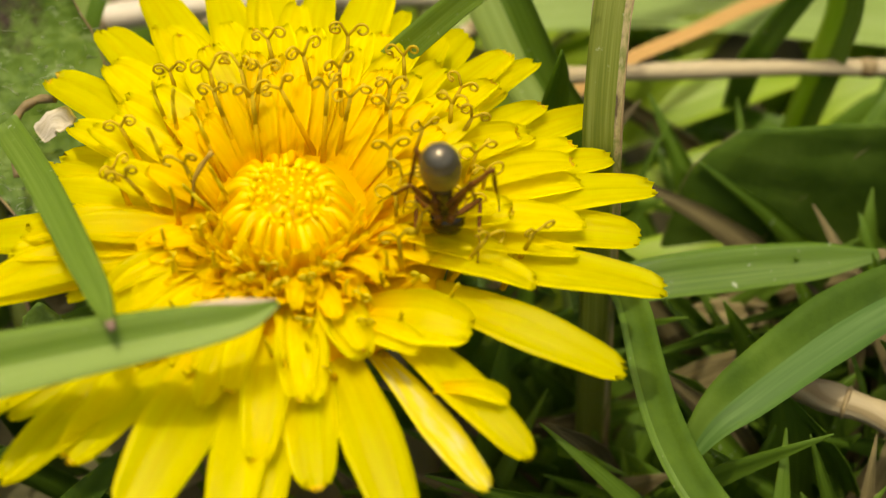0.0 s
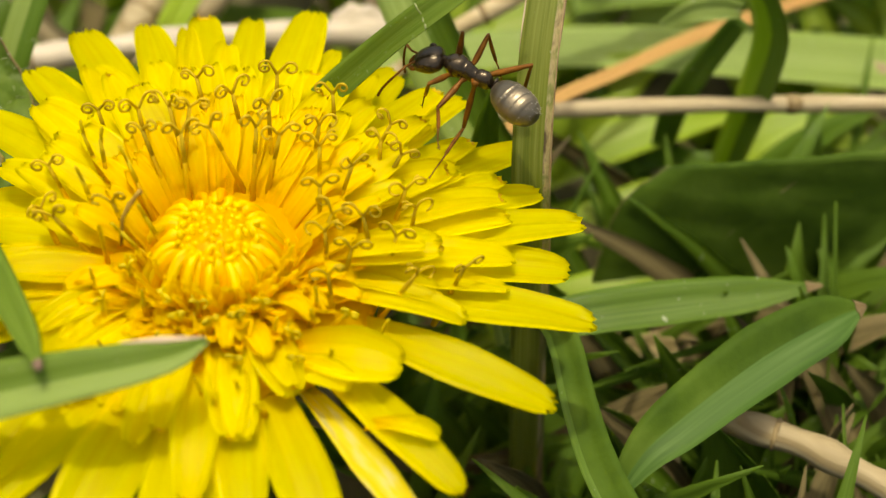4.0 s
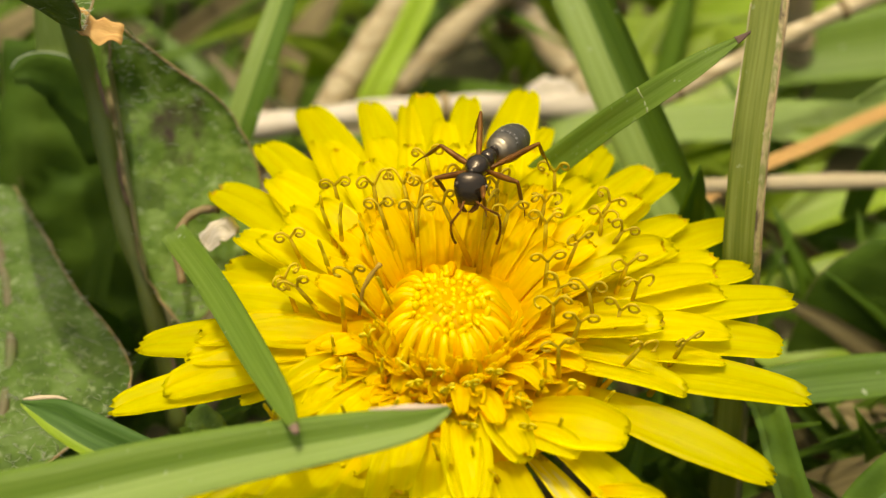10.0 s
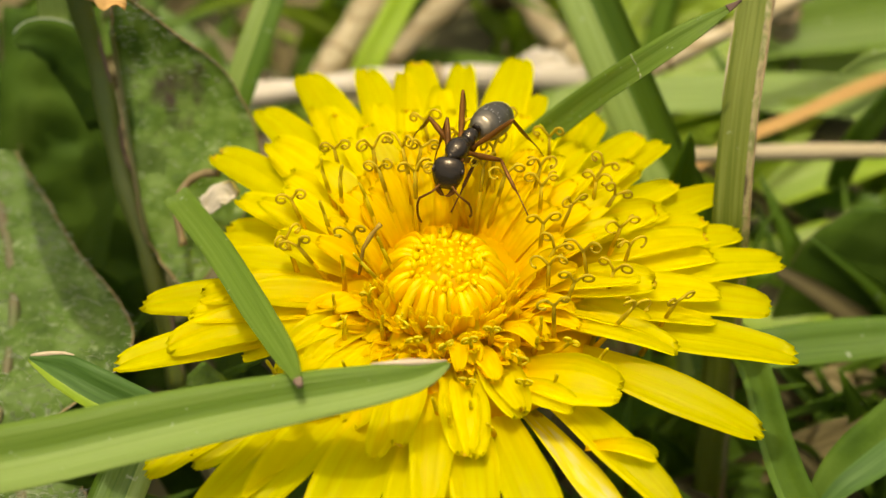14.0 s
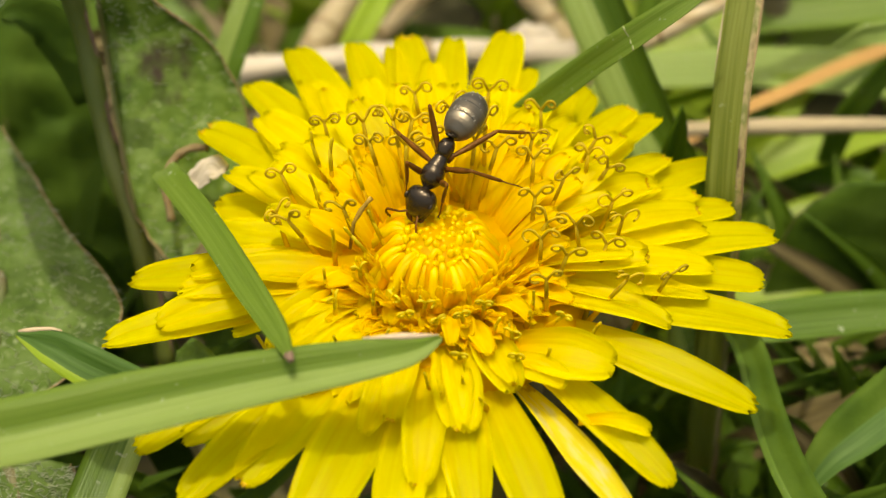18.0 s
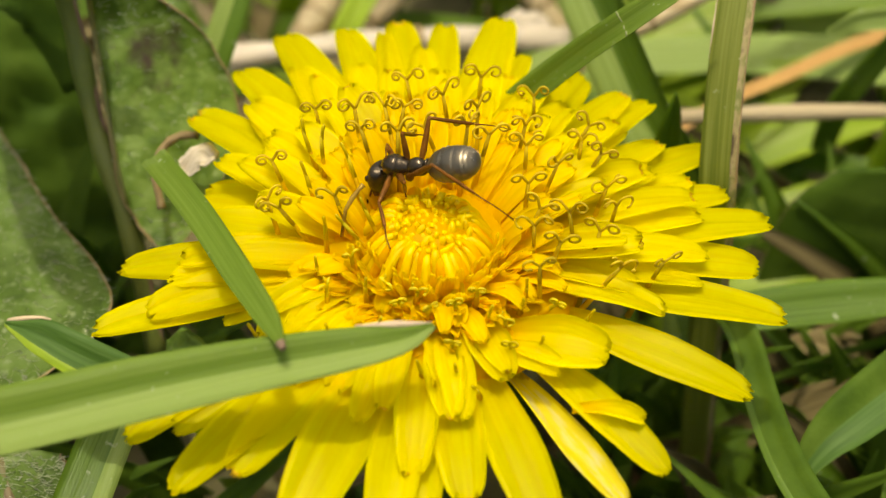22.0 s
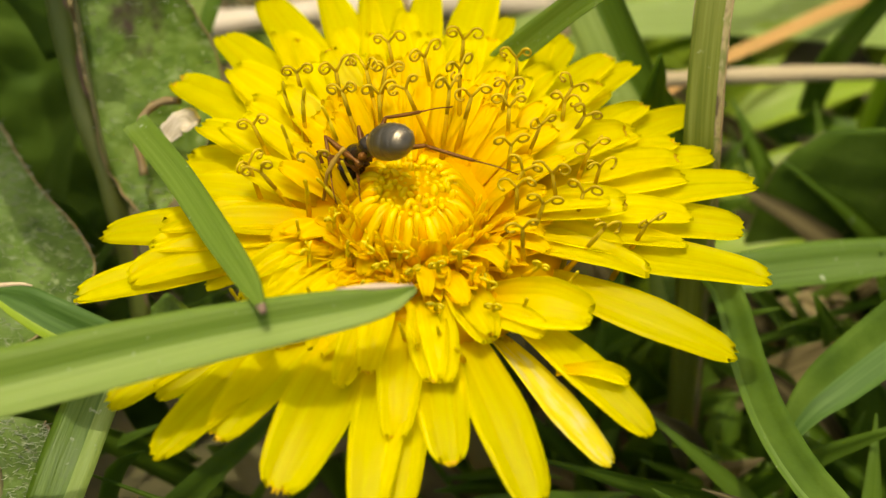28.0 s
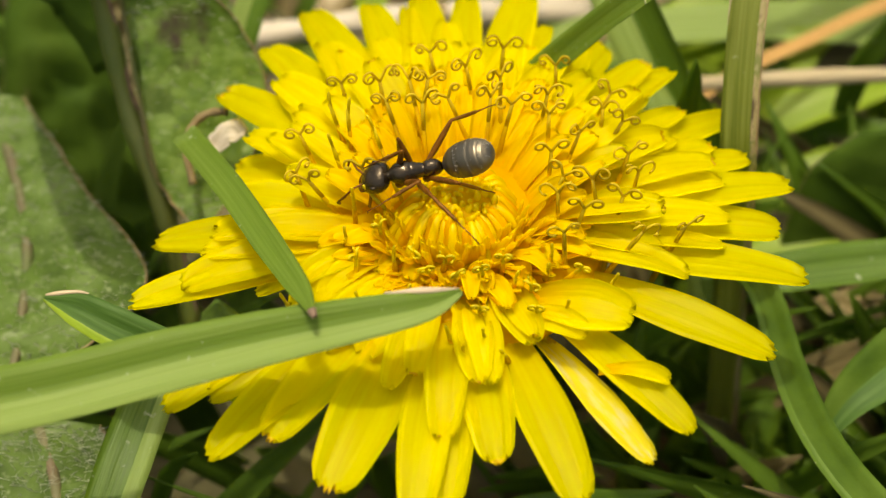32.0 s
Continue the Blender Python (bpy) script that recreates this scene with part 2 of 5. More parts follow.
MIDRIB = material("midrib_greenish", [(0.085, 0.13, 0.018), (0.13, 0.13, 0.035), (0.09, 0.145, 0.022)], scale=150, roughness=0.5, bump=0.5, translucent=0.15)
SOIL = material("soil", [(0.055, 0.052, 0.017), (0.09, 0.080, 0.032), (0.13, 0.11, 0.052)], scale=260, roughness=0.9, bump=1.0, bump_scale=1200)
TIP_PURPLE = material("tip_purple", [(0.10, 0.055, 0.04), (0.20, 0.13, 0.08)], scale=900, roughness=0.6, bump=0.3)
EDGE_TAN = material("edge_tan", [(0.40, 0.30, 0.18), (0.58, 0.47, 0.32)], stretch=(3, 5, 1), roughness=0.65, bump=0.6)
NODE = material("node_pale_green", [(0.15, 0.19, 0.05), (0.27, 0.31, 0.13)], scale=900, roughness=0.6, bump=0.3)
EDGE_BROWN = material("edge_brown", [(0.13, 0.085, 0.03), (0.27, 0.20, 0.09)], scale=1100, roughness=0.65, bump=0.6)
CUTICLE = material("cuticle_black", [(0.008, 0.0055, 0.003), (0.022, 0.015, 0.008)], scale=2500, roughness=0.19, bump=0.25, bump_scale=7000, specular=0.7,
                   sheen=(1.0, 0.84, 0.62))
CUTICLE_GREY = material("cuticle_grey_down", [(0.014, 0.012, 0.008), (0.055, 0.048, 0.033)], stretch=(3, 9, 1), roughness=0.33, bump=0.2, specular=1.0, silky=0.85,
                        sheen=(1.0, 0.86, 0.62))
LEG = material("leg_brown", [(0.09, 0.032, 0.004), (0.21, 0.080, 0.009)], scale=2200, roughness=0.35, bump=0.3, bump_scale=12000, specular=0.4,
               sheen=(1.0, 0.70, 0.40), translucent=0.15)
SILVER = material("hair_silver", [(0.40, 0.37, 0.30), (0.55, 0.50, 0.42)], scale=2000, roughness=0.4, bump=0.2)


# ---- shapes ----
def finish(name, bm, mat, parent=None, label="", smooth=True):
    me = bpy.data.meshes.new(name)
    if smooth:
        for f in bm.faces:
            f.smooth = True
    bm.to_mesh(me)
    bm.free()
    for one in (mat if isinstance(mat, (list, tuple)) else [mat]):
        me.materials.append(one)
    ob = new(name, me)
    if parent:
        ob.parent = parent
    if label:
        ob["label"] = label
    return ob


def part(name, bm, mat, parent, label=""):
    return finish(name, bm, mat, parent, label)


def spline(points, n):
    """n + 1 points of a smooth curve through the given ones."""
    p = [Vector(q) for q in points]
    p = [p[0] * 2 - p[1], *p, p[-1] * 2 - p[-2]]
    out = []
    spans = len(p) - 3
    for k in range(n + 1):
        s = k / n * spans
        i = min(int(s), spans - 1)
        u = s - i
        a, b, c, d = p[i:i + 4]
        out.append(0.5 * (2 * b + (c - a) * u + (2 * a - 5 * b + 4 * c - d) * u * u + (3 * b - a - 3 * c + d) * u ** 3))
    return out


def sheet(bm, tops, thickness, mat_of=None):
    """A closed thin sheet over a grid of top points (rows of equal length), with UV along and across."""
    uv = bm.loops.layers.uv.verify()
    rows, cols = len(tops), len(tops[0])
    normals = []
    for i in range(rows):
        line = []
        for j in range(cols):
            du = tops[min(i + 1, rows - 1)][j] - tops[max(i - 1, 0)][j]
            dv = tops[i][min(j + 1, cols - 1)] - tops[i][max(j - 1, 0)]
            nrm = du.cross(dv)
            line.append(nrm.normalized() if nrm.length > 1e-12 else Vector((0, 0, 1)))
        normals.append(line)
    up = [[bm.verts.new(p) for p in row] for row in tops]
    lo = [[bm.verts.new(p - normals[i][j] * thickness * (0.35 if j in (0, cols - 1) else 1.0)) for j, p in enumerate(row)] for i, row in enumerate(tops)]

    def quad(vs, at):
        try:
            f = bm.faces.new(vs)
        except ValueError:
            return
        for loop, (i, j) in zip(f.loops, at):
            loop[uv].uv = (j / (cols - 1), i / (rows - 1) * 4.0)
        if mat_of:
            f.material_index = mat_of(sum(a for a, _ in at) / len(at) / (rows - 1), sum(b for _, b in at) / len(at) / (cols - 1))

    for i in range(rows - 1):
        for j in range(cols - 1):
            at = [(i, j), (i + 1, j), (i + 1, j + 1), (i, j + 1)]
            quad([up[a][b] for a, b in at], at)
            quad([lo[a][b] for a, b in at][::-1], at[::-1])
    for j in (0, cols - 1):
        for i in range(rows - 1):
            at = [(i, j), (i, j), (i + 1, j), (i + 1, j)]
            quad([up[i][j], lo[i][j], lo[i + 1][j], up[i + 1][j]], at)
    for i in (0, rows - 1):
        for j in range(cols - 1):
            at = [(i, j), (i, j), (i, j + 1), (i, j + 1)]
            quad([up[i][j], lo[i][j], lo[i][j + 1], up[i][j + 1]], at)
    return bm


def tube(bm, points, radii, sides=6):
    """A closed tapered tube through points."""
    rings = []
    side = None
    for i, p in enumerate(points):
        d = (points[min(i + 1, len(points) - 1)] - points[max(i - 1, 0)]).normalized()
        if side is None:
            side = d.orthogonal().normalized()
        side = (side - d * side.dot(d)).normalized()
        other = d.cross(side)
        r = radii[i] if isinstance(radii, (list, tuple)) else radii
        rings.append([bm.verts.new(p + (side * math.cos(a) + other * math.sin(a)) * r) for a in (2 * math.pi * k / sides for k in range(sides))])
    for a, b in zip(rings, rings[1:]):
        for k in range(sides):
            bm.faces.new([a[k], a[(k + 1) % sides], b[(k + 1) % sides], b[k]])
    bm.faces.new(rings[0][::-1])
    bm.faces.new(rings[-1])
    return bm


def blob(bm, centre, size, seg=18, rings=12, shape=None):
    """An ellipsoid, optionally reshaped by shape(unit vector) -> factor; x is its long axis."""
    uv = bm.loops.layers.uv.verify()
    c = Vector(centre)
    grid = []
    for i in range(rings + 1):
        a = math.pi * i / rings
        line = []
        for j in range(seg):
            b = 2 * math.pi * j / seg
            u = Vector((-math.cos(a), math.sin(a) * math.cos(b), math.sin(a) * math.sin(b)))
            k = shape(u) if shape else 1.0
            line.append(c + Vector((u.x * size[0], u.y * size[1] * k, u.z * size[2] * k)))
        grid.append(line)
    first, last = bm.verts.new(grid[0][0]), bm.verts.new(grid[-1][0])
    vs = [[bm.verts.new(p) for p in line] for line in grid[1:-1]]
    for j in range(seg):
        n = (j + 1) % seg
        fs = [(bm.faces.new([first, vs[0][n], vs[0][j]]), 0)]
        for i in range(len(vs) - 1):
            fs.append((bm.faces.new([vs[i][j], vs[i][n], vs[i + 1][n], vs[i + 1][j]]), i))
        fs.append((bm.faces.new([vs[-1][j], vs[-1][n], last]), rings))
        for f, i in fs:
            for loop in f.loops:
                loop[uv].uv = (j / seg, (loop.vert.co.x - c.x) / size[0])
    return bm


def mm(points):
    return [Vector(p) * MM for p in points]


# ---- ground ----
def build_ground():
    bm = bmesh.new()
    n, half = 60, 0.16
    grid = []
    for i in range(n + 1):
        row = []
        for j in range(n + 1):
            x, y = (j / n - 0.5) * 2 * half, (i / n - 0.5) * 2 * half
            z = -0.021 + 0.003 * noise.noise((x * 90, y * 90, 0)) + 0.0012 * noise.noise((x * 400, y * 400, 3))
            row.append(bm.verts.new((x, y, z)))
        grid.append(row)
    for i in range(n):
        for j in range(n):
            bm.faces.new([grid[i][j], grid[i][j + 1], grid[i + 1][j + 1], grid[i + 1][j]])
    edge = [grid[0][j] for j in range(n)] + [grid[i][n] for i in range(n)] + [grid[n][j] for j in range(n, 0, -1)] + [grid[i][0] for i in range(n, 0, -1)]
    far = [bm.verts.new((v.co.x * 400, v.co.y * 400, -0.021)) for v in edge]
    for k in range(len(edge)):
        q = (k + 1) % len(edge)
        bm.faces.new([edge[q], edge[k], far[k], far[q]])
    return tagged(finish("ground", bm, SOIL), "brown soil and dry litter under the grass", "ground", kind="structure")


build_ground()


# ---- grass blades ----
def ribbon_points(points, widths, fold, face, cols=7, n=18):
    """Rows of a blade's top surface: fold lifts both edges over the midrib, face is the way its top looks."""
    line = spline(mm(points), n)
    face = Vector(face).normalized()
    rows = []
    for i, p in enumerate(line):
        s = i / n
        d = (line[min(i + 1, n)] - line[max(i - 1, 0)]).normalized()
        side = d.cross(face).normalized()
        up = side.cross(d).normalized()
        k = s * (len(widths) - 1)
        a = min(int(k), len(widths) - 2)
        w = (widths[a] + (widths[a + 1] - widths[a]) * (k - a)) * MM / 2
        row = []
        for j in range(cols):
            v = j / (cols - 1) * 2 - 1
            rib = 0.03 * math.cos(v * 9.4) * w
            row.append(p + side * (v * w) + up * (abs(v) * fold * w + rib))
        rows.append(row)
    return rows


def grass_blade(points, widths, label, mats=None, fold=0.25, face=(0, -0.5, 1), thickness=0.16, mat_of=None, extra=None, n=18, group=""):
    """One blade: the sheet as its own part and, where wanted, a dry tip or edge along one side."""
    base = new("grass_blade")
    rows = ribbon_points(points, widths, fold, face, n=n)
    bm = sheet(bmesh.new(), rows, thickness * MM, mat_of)
    part("blade", bm, mats or GRASS, base)
    rib = bmesh.new()
    mid = len(rows[0]) // 2
    tube(rib, [r[mid] - Vector((0, 0, 0.04 * MM)) for r in rows], [0.09 * MM * (1 - 0.7 * i / len(rows)) for i in range(len(rows))], 5)
    part("midrib", rib, GRASS_PALE, base)
    for kind in extra or ():
        kind(base, rows)
    tagged(base, label, "grass", group)
    return base


def dry_tip(length, mat=TIP_PURPLE):
    def add(base, rows):
        tail = rows[-max(2, length):]
        grown = []
        for row in tail:
            c = sum(row, Vector()) / len(row)
            grown.append([c + (p - c) * 1.06 + Vector((0, 0, 0.03 * MM)) for p in row])
        part("tip", sheet(bmesh.new(), grown, 0.2 * MM), mat, base, "dry purplish tip")
    return add


def dry_edge(column, start, stop, mat, width=0.16):
    def add(base, rows):
        line = [row[column] + Vector((0, 0, 0.03 * MM)) for row in rows[start:stop]]
        bm = bmesh.new()
        tube(bm, line, [width * MM * (0.62 + 0.5 * noise.noise(p * 900)) * (0.35 + 0.65 * math.sin(math.pi * (k + 0.5) / len(line))) for k, p in enumerate(line)], 6)
        part("edge", bm, mat, base, "dried pale edge")
    return add


def node_at(row, size=1.0):
    def add(base, rows):
        line = rows[row]
        bm = bmesh.new()
        tube(bm, [p + Vector((0.05 * math.sin(3 * k), -0.08, 0.12)) * MM for k, p in enumerate(line)], [MM * size * q for q in (0.04, 0.07, 0.06, 0.05, 0.075, 0.07, 0.04)], 6)
        part("node", bm, NODE, base, "pale ridged node")
    return add


# the two blades that lie over the flower
grass_blade([(-13.9, 5.0, 0.4), (-11.3, 0.0, 2.2), (-8.9, -5.2, 3.9), (-7.3, -8.8, 5.2), (-6.5, -10.9, 5.8)], [1.35, 1.4, 1.35, 1.05, 0.22],
            "fresh green grass blade with a purplish tip, bent over the petals", mats=GRASS_MID, fold=0.25, extra=[dry_tip(1)])
# the fold's shaded half and pale half are put in by colour
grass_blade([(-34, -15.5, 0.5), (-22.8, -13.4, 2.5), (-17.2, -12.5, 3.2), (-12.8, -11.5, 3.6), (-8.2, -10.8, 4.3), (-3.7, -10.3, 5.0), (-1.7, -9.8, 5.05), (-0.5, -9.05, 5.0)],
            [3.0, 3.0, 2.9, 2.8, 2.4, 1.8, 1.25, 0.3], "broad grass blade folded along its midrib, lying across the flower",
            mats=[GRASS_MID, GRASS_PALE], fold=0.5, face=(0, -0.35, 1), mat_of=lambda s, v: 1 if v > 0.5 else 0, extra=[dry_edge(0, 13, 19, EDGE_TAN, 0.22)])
# the blades behind the flower
grass_blade([(2.5, 9.0, -2.0), (4.1, 8.5, 1.0), (6.4, 7.7, 4.5), (8.4, 6.8, 7.5), (10.8, 7.1, 9.5), (13.2, 8.2, 10.5)], [1.6, 1.6, 1.5, 1.35, 1.1, 0.1],
            "slender green grass blade with a node and a purple tip", mats=GRASS_MID, fold=0.3, extra=[dry_tip(2), node_at(11)])
# left half coloured pale for reflected sky, right half darker
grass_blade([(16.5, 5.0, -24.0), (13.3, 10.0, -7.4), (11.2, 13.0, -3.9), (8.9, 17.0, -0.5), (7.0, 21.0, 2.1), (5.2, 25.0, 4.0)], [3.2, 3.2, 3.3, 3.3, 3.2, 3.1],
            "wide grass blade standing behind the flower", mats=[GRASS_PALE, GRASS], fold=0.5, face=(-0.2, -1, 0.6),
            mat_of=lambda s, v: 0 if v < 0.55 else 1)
grass_blade([(14.8, -2.0, -24.0), (13.9, 3.0, -3.3), (13.7, 4.5, 0.8), (14.1, 8.0, 4.2), (14.9, 12.0, 6.5), (15.5, 15.0, 7.9), (16.6, 20.0, 10.1)], [1.8, 1.8, 1.8, 1.8, 1.75, 1.5],
            "upright grass blade with a split brown edge", fold=0.2, face=(-0.2, -1, 0.5), mats=[GRASS_OLIVE, SPLIT], mat_of=lambda s, v: 1 if v > 0.8 else 0, extra=[dry_edge(6, 2, 19, EDGE_BROWN, 0.13), dry_edge(0, 9, 15, EDGE_TAN, 0.07)])
# body coloured dark for shade, right edge left brighter as if lit
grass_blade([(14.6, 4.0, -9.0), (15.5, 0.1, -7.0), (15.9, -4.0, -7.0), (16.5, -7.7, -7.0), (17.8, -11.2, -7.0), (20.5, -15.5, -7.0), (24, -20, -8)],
            [1.4, 1.6, 1.7, 1.8, 1.8, 1.8, 1.6], "deep green grass blade under the petals, coloured dark for shade", mats=[LEAF_DEEP_SHADE, GRASS], fold=0.35, face=(-0.3, -0.3, 1),
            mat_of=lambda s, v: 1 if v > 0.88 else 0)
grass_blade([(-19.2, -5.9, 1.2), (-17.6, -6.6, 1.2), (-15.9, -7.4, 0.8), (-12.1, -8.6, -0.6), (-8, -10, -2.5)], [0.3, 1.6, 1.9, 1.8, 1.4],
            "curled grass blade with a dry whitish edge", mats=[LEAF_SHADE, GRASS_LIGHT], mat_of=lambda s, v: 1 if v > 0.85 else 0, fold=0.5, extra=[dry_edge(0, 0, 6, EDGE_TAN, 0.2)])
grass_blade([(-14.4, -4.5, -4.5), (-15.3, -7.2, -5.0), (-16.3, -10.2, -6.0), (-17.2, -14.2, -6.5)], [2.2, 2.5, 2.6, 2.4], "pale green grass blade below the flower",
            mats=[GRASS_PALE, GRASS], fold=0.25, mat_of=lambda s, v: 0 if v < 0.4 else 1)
# shade is put into both halves by colour, deeper in the upper one
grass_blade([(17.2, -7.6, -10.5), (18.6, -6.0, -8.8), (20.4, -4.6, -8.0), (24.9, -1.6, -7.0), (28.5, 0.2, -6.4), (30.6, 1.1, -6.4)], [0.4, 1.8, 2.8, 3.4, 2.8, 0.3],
            "broad folded green blade with a dry tip beside the flower", mats=[LEAF_DEEP_SHADE, LEAF_SHADE], fold=0.3, mat_of=lambda s, v: 0 if v < 0.5 else 1,
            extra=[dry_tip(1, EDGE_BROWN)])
grass_blade([(13.0, 2.6, -10.0), (16.6, 2.9, -9.0), (21.1, 3.6, -9.0), (25.7, 4.1, -9.0), (29.8, 4.6, -9.0)], [1.6, 2.2, 2.4, 2.0, 0.2], "short grass blade lying level over dark leaves",
            mats=GRASS, fold=0.2, extra=[dry_tip(1, EDGE_BROWN)])
grass_blade([(28.2, 19.0, -20.0), (28.4, 19.0, -14.2), (28.9, 19.0, -9.3), (29.1, 19.0, -4.4), (27.7, 19.0, -1.0), (25.9, 19.0, 1.4)], [1.8, 2.0, 2.1, 2.1, 1.6, 0.15],
            "young upright curved grass blade with a purple tip", mats=[GRASS_MID, GRASS_LIGHT], fold=0.5, face=(-0.5, -1, 0.3), mat_of=lambda s, v: 0 if v > 0.5 else 1, extra=[dry_tip(1)])
grass_blade([(24.4, 20.0, -14), (24.8, 20.0, -10.2), (26.0, 20.0, -7.0), (27.4, 20.0, -4.0)], [1.4, 1.7, 1.5, 1.2], "cut grass blade with a frayed end", fold=0.3, face=(-0.2, -1, 0.3))
grass_blade([(22.9, 20.0, -4.4), (24.4, 19.8, -3.3), (26.0, 19.8, -3.0), (27.2, 19.8, -3.2)], [0.3, 1.3, 1.4, 0.9], "small dry torn leaf end", mats=GRASS_PALE, fold=0.4, face=(-0.2, -1, 0.6))
grass_blade([(6.0, 27.6, -13.6), (11.5, 27.2, -13.0), (20.2, 27.2, -12.6), (28.6, 26.6, -12.6), (39.1, 25.8, -13.0), (60, 24, -14)], [2.4, 2.6, 2.8, 3.4, 3.6, 3.0],
            "broad pale green blade lying level behind", mats=GRASS_PALE, fold=0.15, face=(0, -0.4, 1))
grass_blade([(20.0, 33.0, -13.0), (22.7, 33.0, -12.0), (29.5, 33.5, -11.0), (38.6, 34.7, -10.0), (55, 38, -10.0)], [3.0, 4.0, 5.0, 5.5, 5.0], "wide green leaf blade far behind",
            mats=GRASS_MID, fold=0.2, face=(0, -0.7, 1))
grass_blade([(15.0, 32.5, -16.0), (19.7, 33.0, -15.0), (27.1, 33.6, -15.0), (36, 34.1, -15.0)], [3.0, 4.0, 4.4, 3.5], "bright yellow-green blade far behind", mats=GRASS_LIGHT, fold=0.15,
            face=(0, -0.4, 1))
# bright colour stands in for sun on this far leaf
grass_blade([(13, 40, -20.0), (22, 43, -12), (34, 46, -9.0), (60, 50, -8.0)], [4.0, 5.5, 6.5, 6.0], "wide green leaf far behind, sunlight put into its colour", mats=GRASS_LIGHT, fold=0.15, face=(0, -0.4, 1))
grass_blade([(-6.4, 29.0, -16), (-5.6, 30.0, -13.1), (-3.6, 33.0, -10.7), (-1.6, 36.4, -8.0), (1, 41, -5)], [1.6, 1.8, 1.8, 1.7, 1.2], "bright green blade between dry stalks", mats=GRASS_LIGHT,
            fold=0.3, face=(0, -1, 0.6))
grass_blade([(-13.6, 13.5, -9), (-12.5, 16.0, -4.5), (-11.1, 19.0, -1.4), (-9.9, 22.0, 0.8), (-8.6, 25.5, 3.4)], [1.8, 1.9, 1.9, 1.7, 1.4], "green grass blade leaning back", fold=0.3,
            mats=[GRASS, GRASS_PALE], face=(-0.4, -1, 0.6), mat_of=lambda s, v: 1 if v < 0.5 else 0)
# low blades made to look sunlit by their light colour
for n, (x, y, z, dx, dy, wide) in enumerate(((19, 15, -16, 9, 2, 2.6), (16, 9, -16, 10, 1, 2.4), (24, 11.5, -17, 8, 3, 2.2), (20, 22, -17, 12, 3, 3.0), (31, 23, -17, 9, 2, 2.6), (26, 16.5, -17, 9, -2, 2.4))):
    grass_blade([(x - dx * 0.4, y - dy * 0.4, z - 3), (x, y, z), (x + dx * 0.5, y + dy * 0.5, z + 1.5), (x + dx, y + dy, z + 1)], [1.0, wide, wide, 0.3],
                "light green grass blade lying low, sunlight put into its colour", group="sunlit blades lying low", mats=GRASS_LIGHT, fold=0.15, face=(-0.1, -0.3, 1))


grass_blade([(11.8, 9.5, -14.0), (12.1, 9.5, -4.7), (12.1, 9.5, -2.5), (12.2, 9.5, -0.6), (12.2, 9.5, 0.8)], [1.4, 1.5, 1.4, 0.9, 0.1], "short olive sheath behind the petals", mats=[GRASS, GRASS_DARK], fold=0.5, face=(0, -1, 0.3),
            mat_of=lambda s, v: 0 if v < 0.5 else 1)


# ---- straw ----
def straw(points, radius, label, mat=STRAW, nodes=2, side=None, group="", strip=None):
    """A dry stalk with its swollen nodes."""
    base = new("straw")
    bm = bmesh.new()
    line = spline(mm(points), 30)
    tube(bm, line, [radius * MM * (1 + 0.14 * noise.noise(p * 400) - 0.10 * math.sin(i)) for i, p in enumerate(line)], 9)
    uv = bm.loops.layers.uv.verify()
    for f in bm.faces:
        for loop in f.loops:
            loop[uv].uv = (loop.vert.co.z * 400, loop.vert.co.x * 60)
    part("stalk", bm, mat, base)
    for k in range(nodes):
        at = 8 + 12 * k + len(label) % 5
        bm = bmesh.new()
        tube(bm, [line[at - 1].lerp(line[at], 0.75), line[at], line[at].lerp(line[at + 1], 0.25)], [radius * MM * 1.04, radius * MM * 1.22, radius * MM * 1.04], 9)
        part("node", bm, EDGE_BROWN, base, "brown swollen node")
    # a dark strip stands in for shade along one side of the stalk
    if side:
        bm = bmesh.new()
        tube(bm, [p + Vector(side) * MM for p in line], [radius * MM * (0.30 + 0.12 * noise.noise(p * 900)) for p in line], 6)
        part("dry_side", bm, strip or EDGE_BROWN, base, "dark strip for the shaded side of the stalk")
    return tagged(base, label, "straw", group)


straw([(8, 17.6, -10), (11.8, 17.9, -9.4), (25.7, 18.2, -9.0), (45, 18.5, -9.5)], 0.5, "dry beige grass stalk lying level")
straw([(-15.5, 25.6, -13), (-13.0, 25.9, -12.0), (-1.9, 27.7, -12.0), (9, 29, -13)], 0.85, "bleached whitish stalk lying behind the flower", STRAW_WHITE)
grass_blade([(12, 17.5, -12.5), (15, 19.3, -11.6), (17.8, 21.0, -11.0), (22, 23.4, -11), (28, 26.9, -11.0), (39, 31.5, -11)], [0.6, 0.7, 0.75, 0.8, 0.9, 0.5], "orange-brown dry pointed blade on the grass", mats=STRAW_ORANGE,
            fold=0.2, face=(0, -0.7, 1))
straw([(-13, 24, -18), (-9.2, 29.4, -15.0), (-6.4, 33.8, -13.0), (-3.8, 37.5, -11.0), (0, 43, -8)], 1.15, "pinkish tan dry stalk leaning away", STRAW, group="dry stalks leaning behind the flower")
straw([(-9, 27, -17), (-5.3, 30.2, -14.0), (-1.5, 33.5, -12.0), (3.0, 37.5, -10.0), (9, 43, -7)], 1.0, "cream coloured dry stalk leaning away", STRAW, group="dry stalks leaning behind the flower")
straw([(1, 43, -9), (3.8, 39.4, -12.0), (6.0, 37.1, -14.0), (8.3, 34.7, -16.0), (11, 32, -20)], 1.0, "tan dry stalk leaning back", STRAW, group="dry stalks leaning behind the flower")
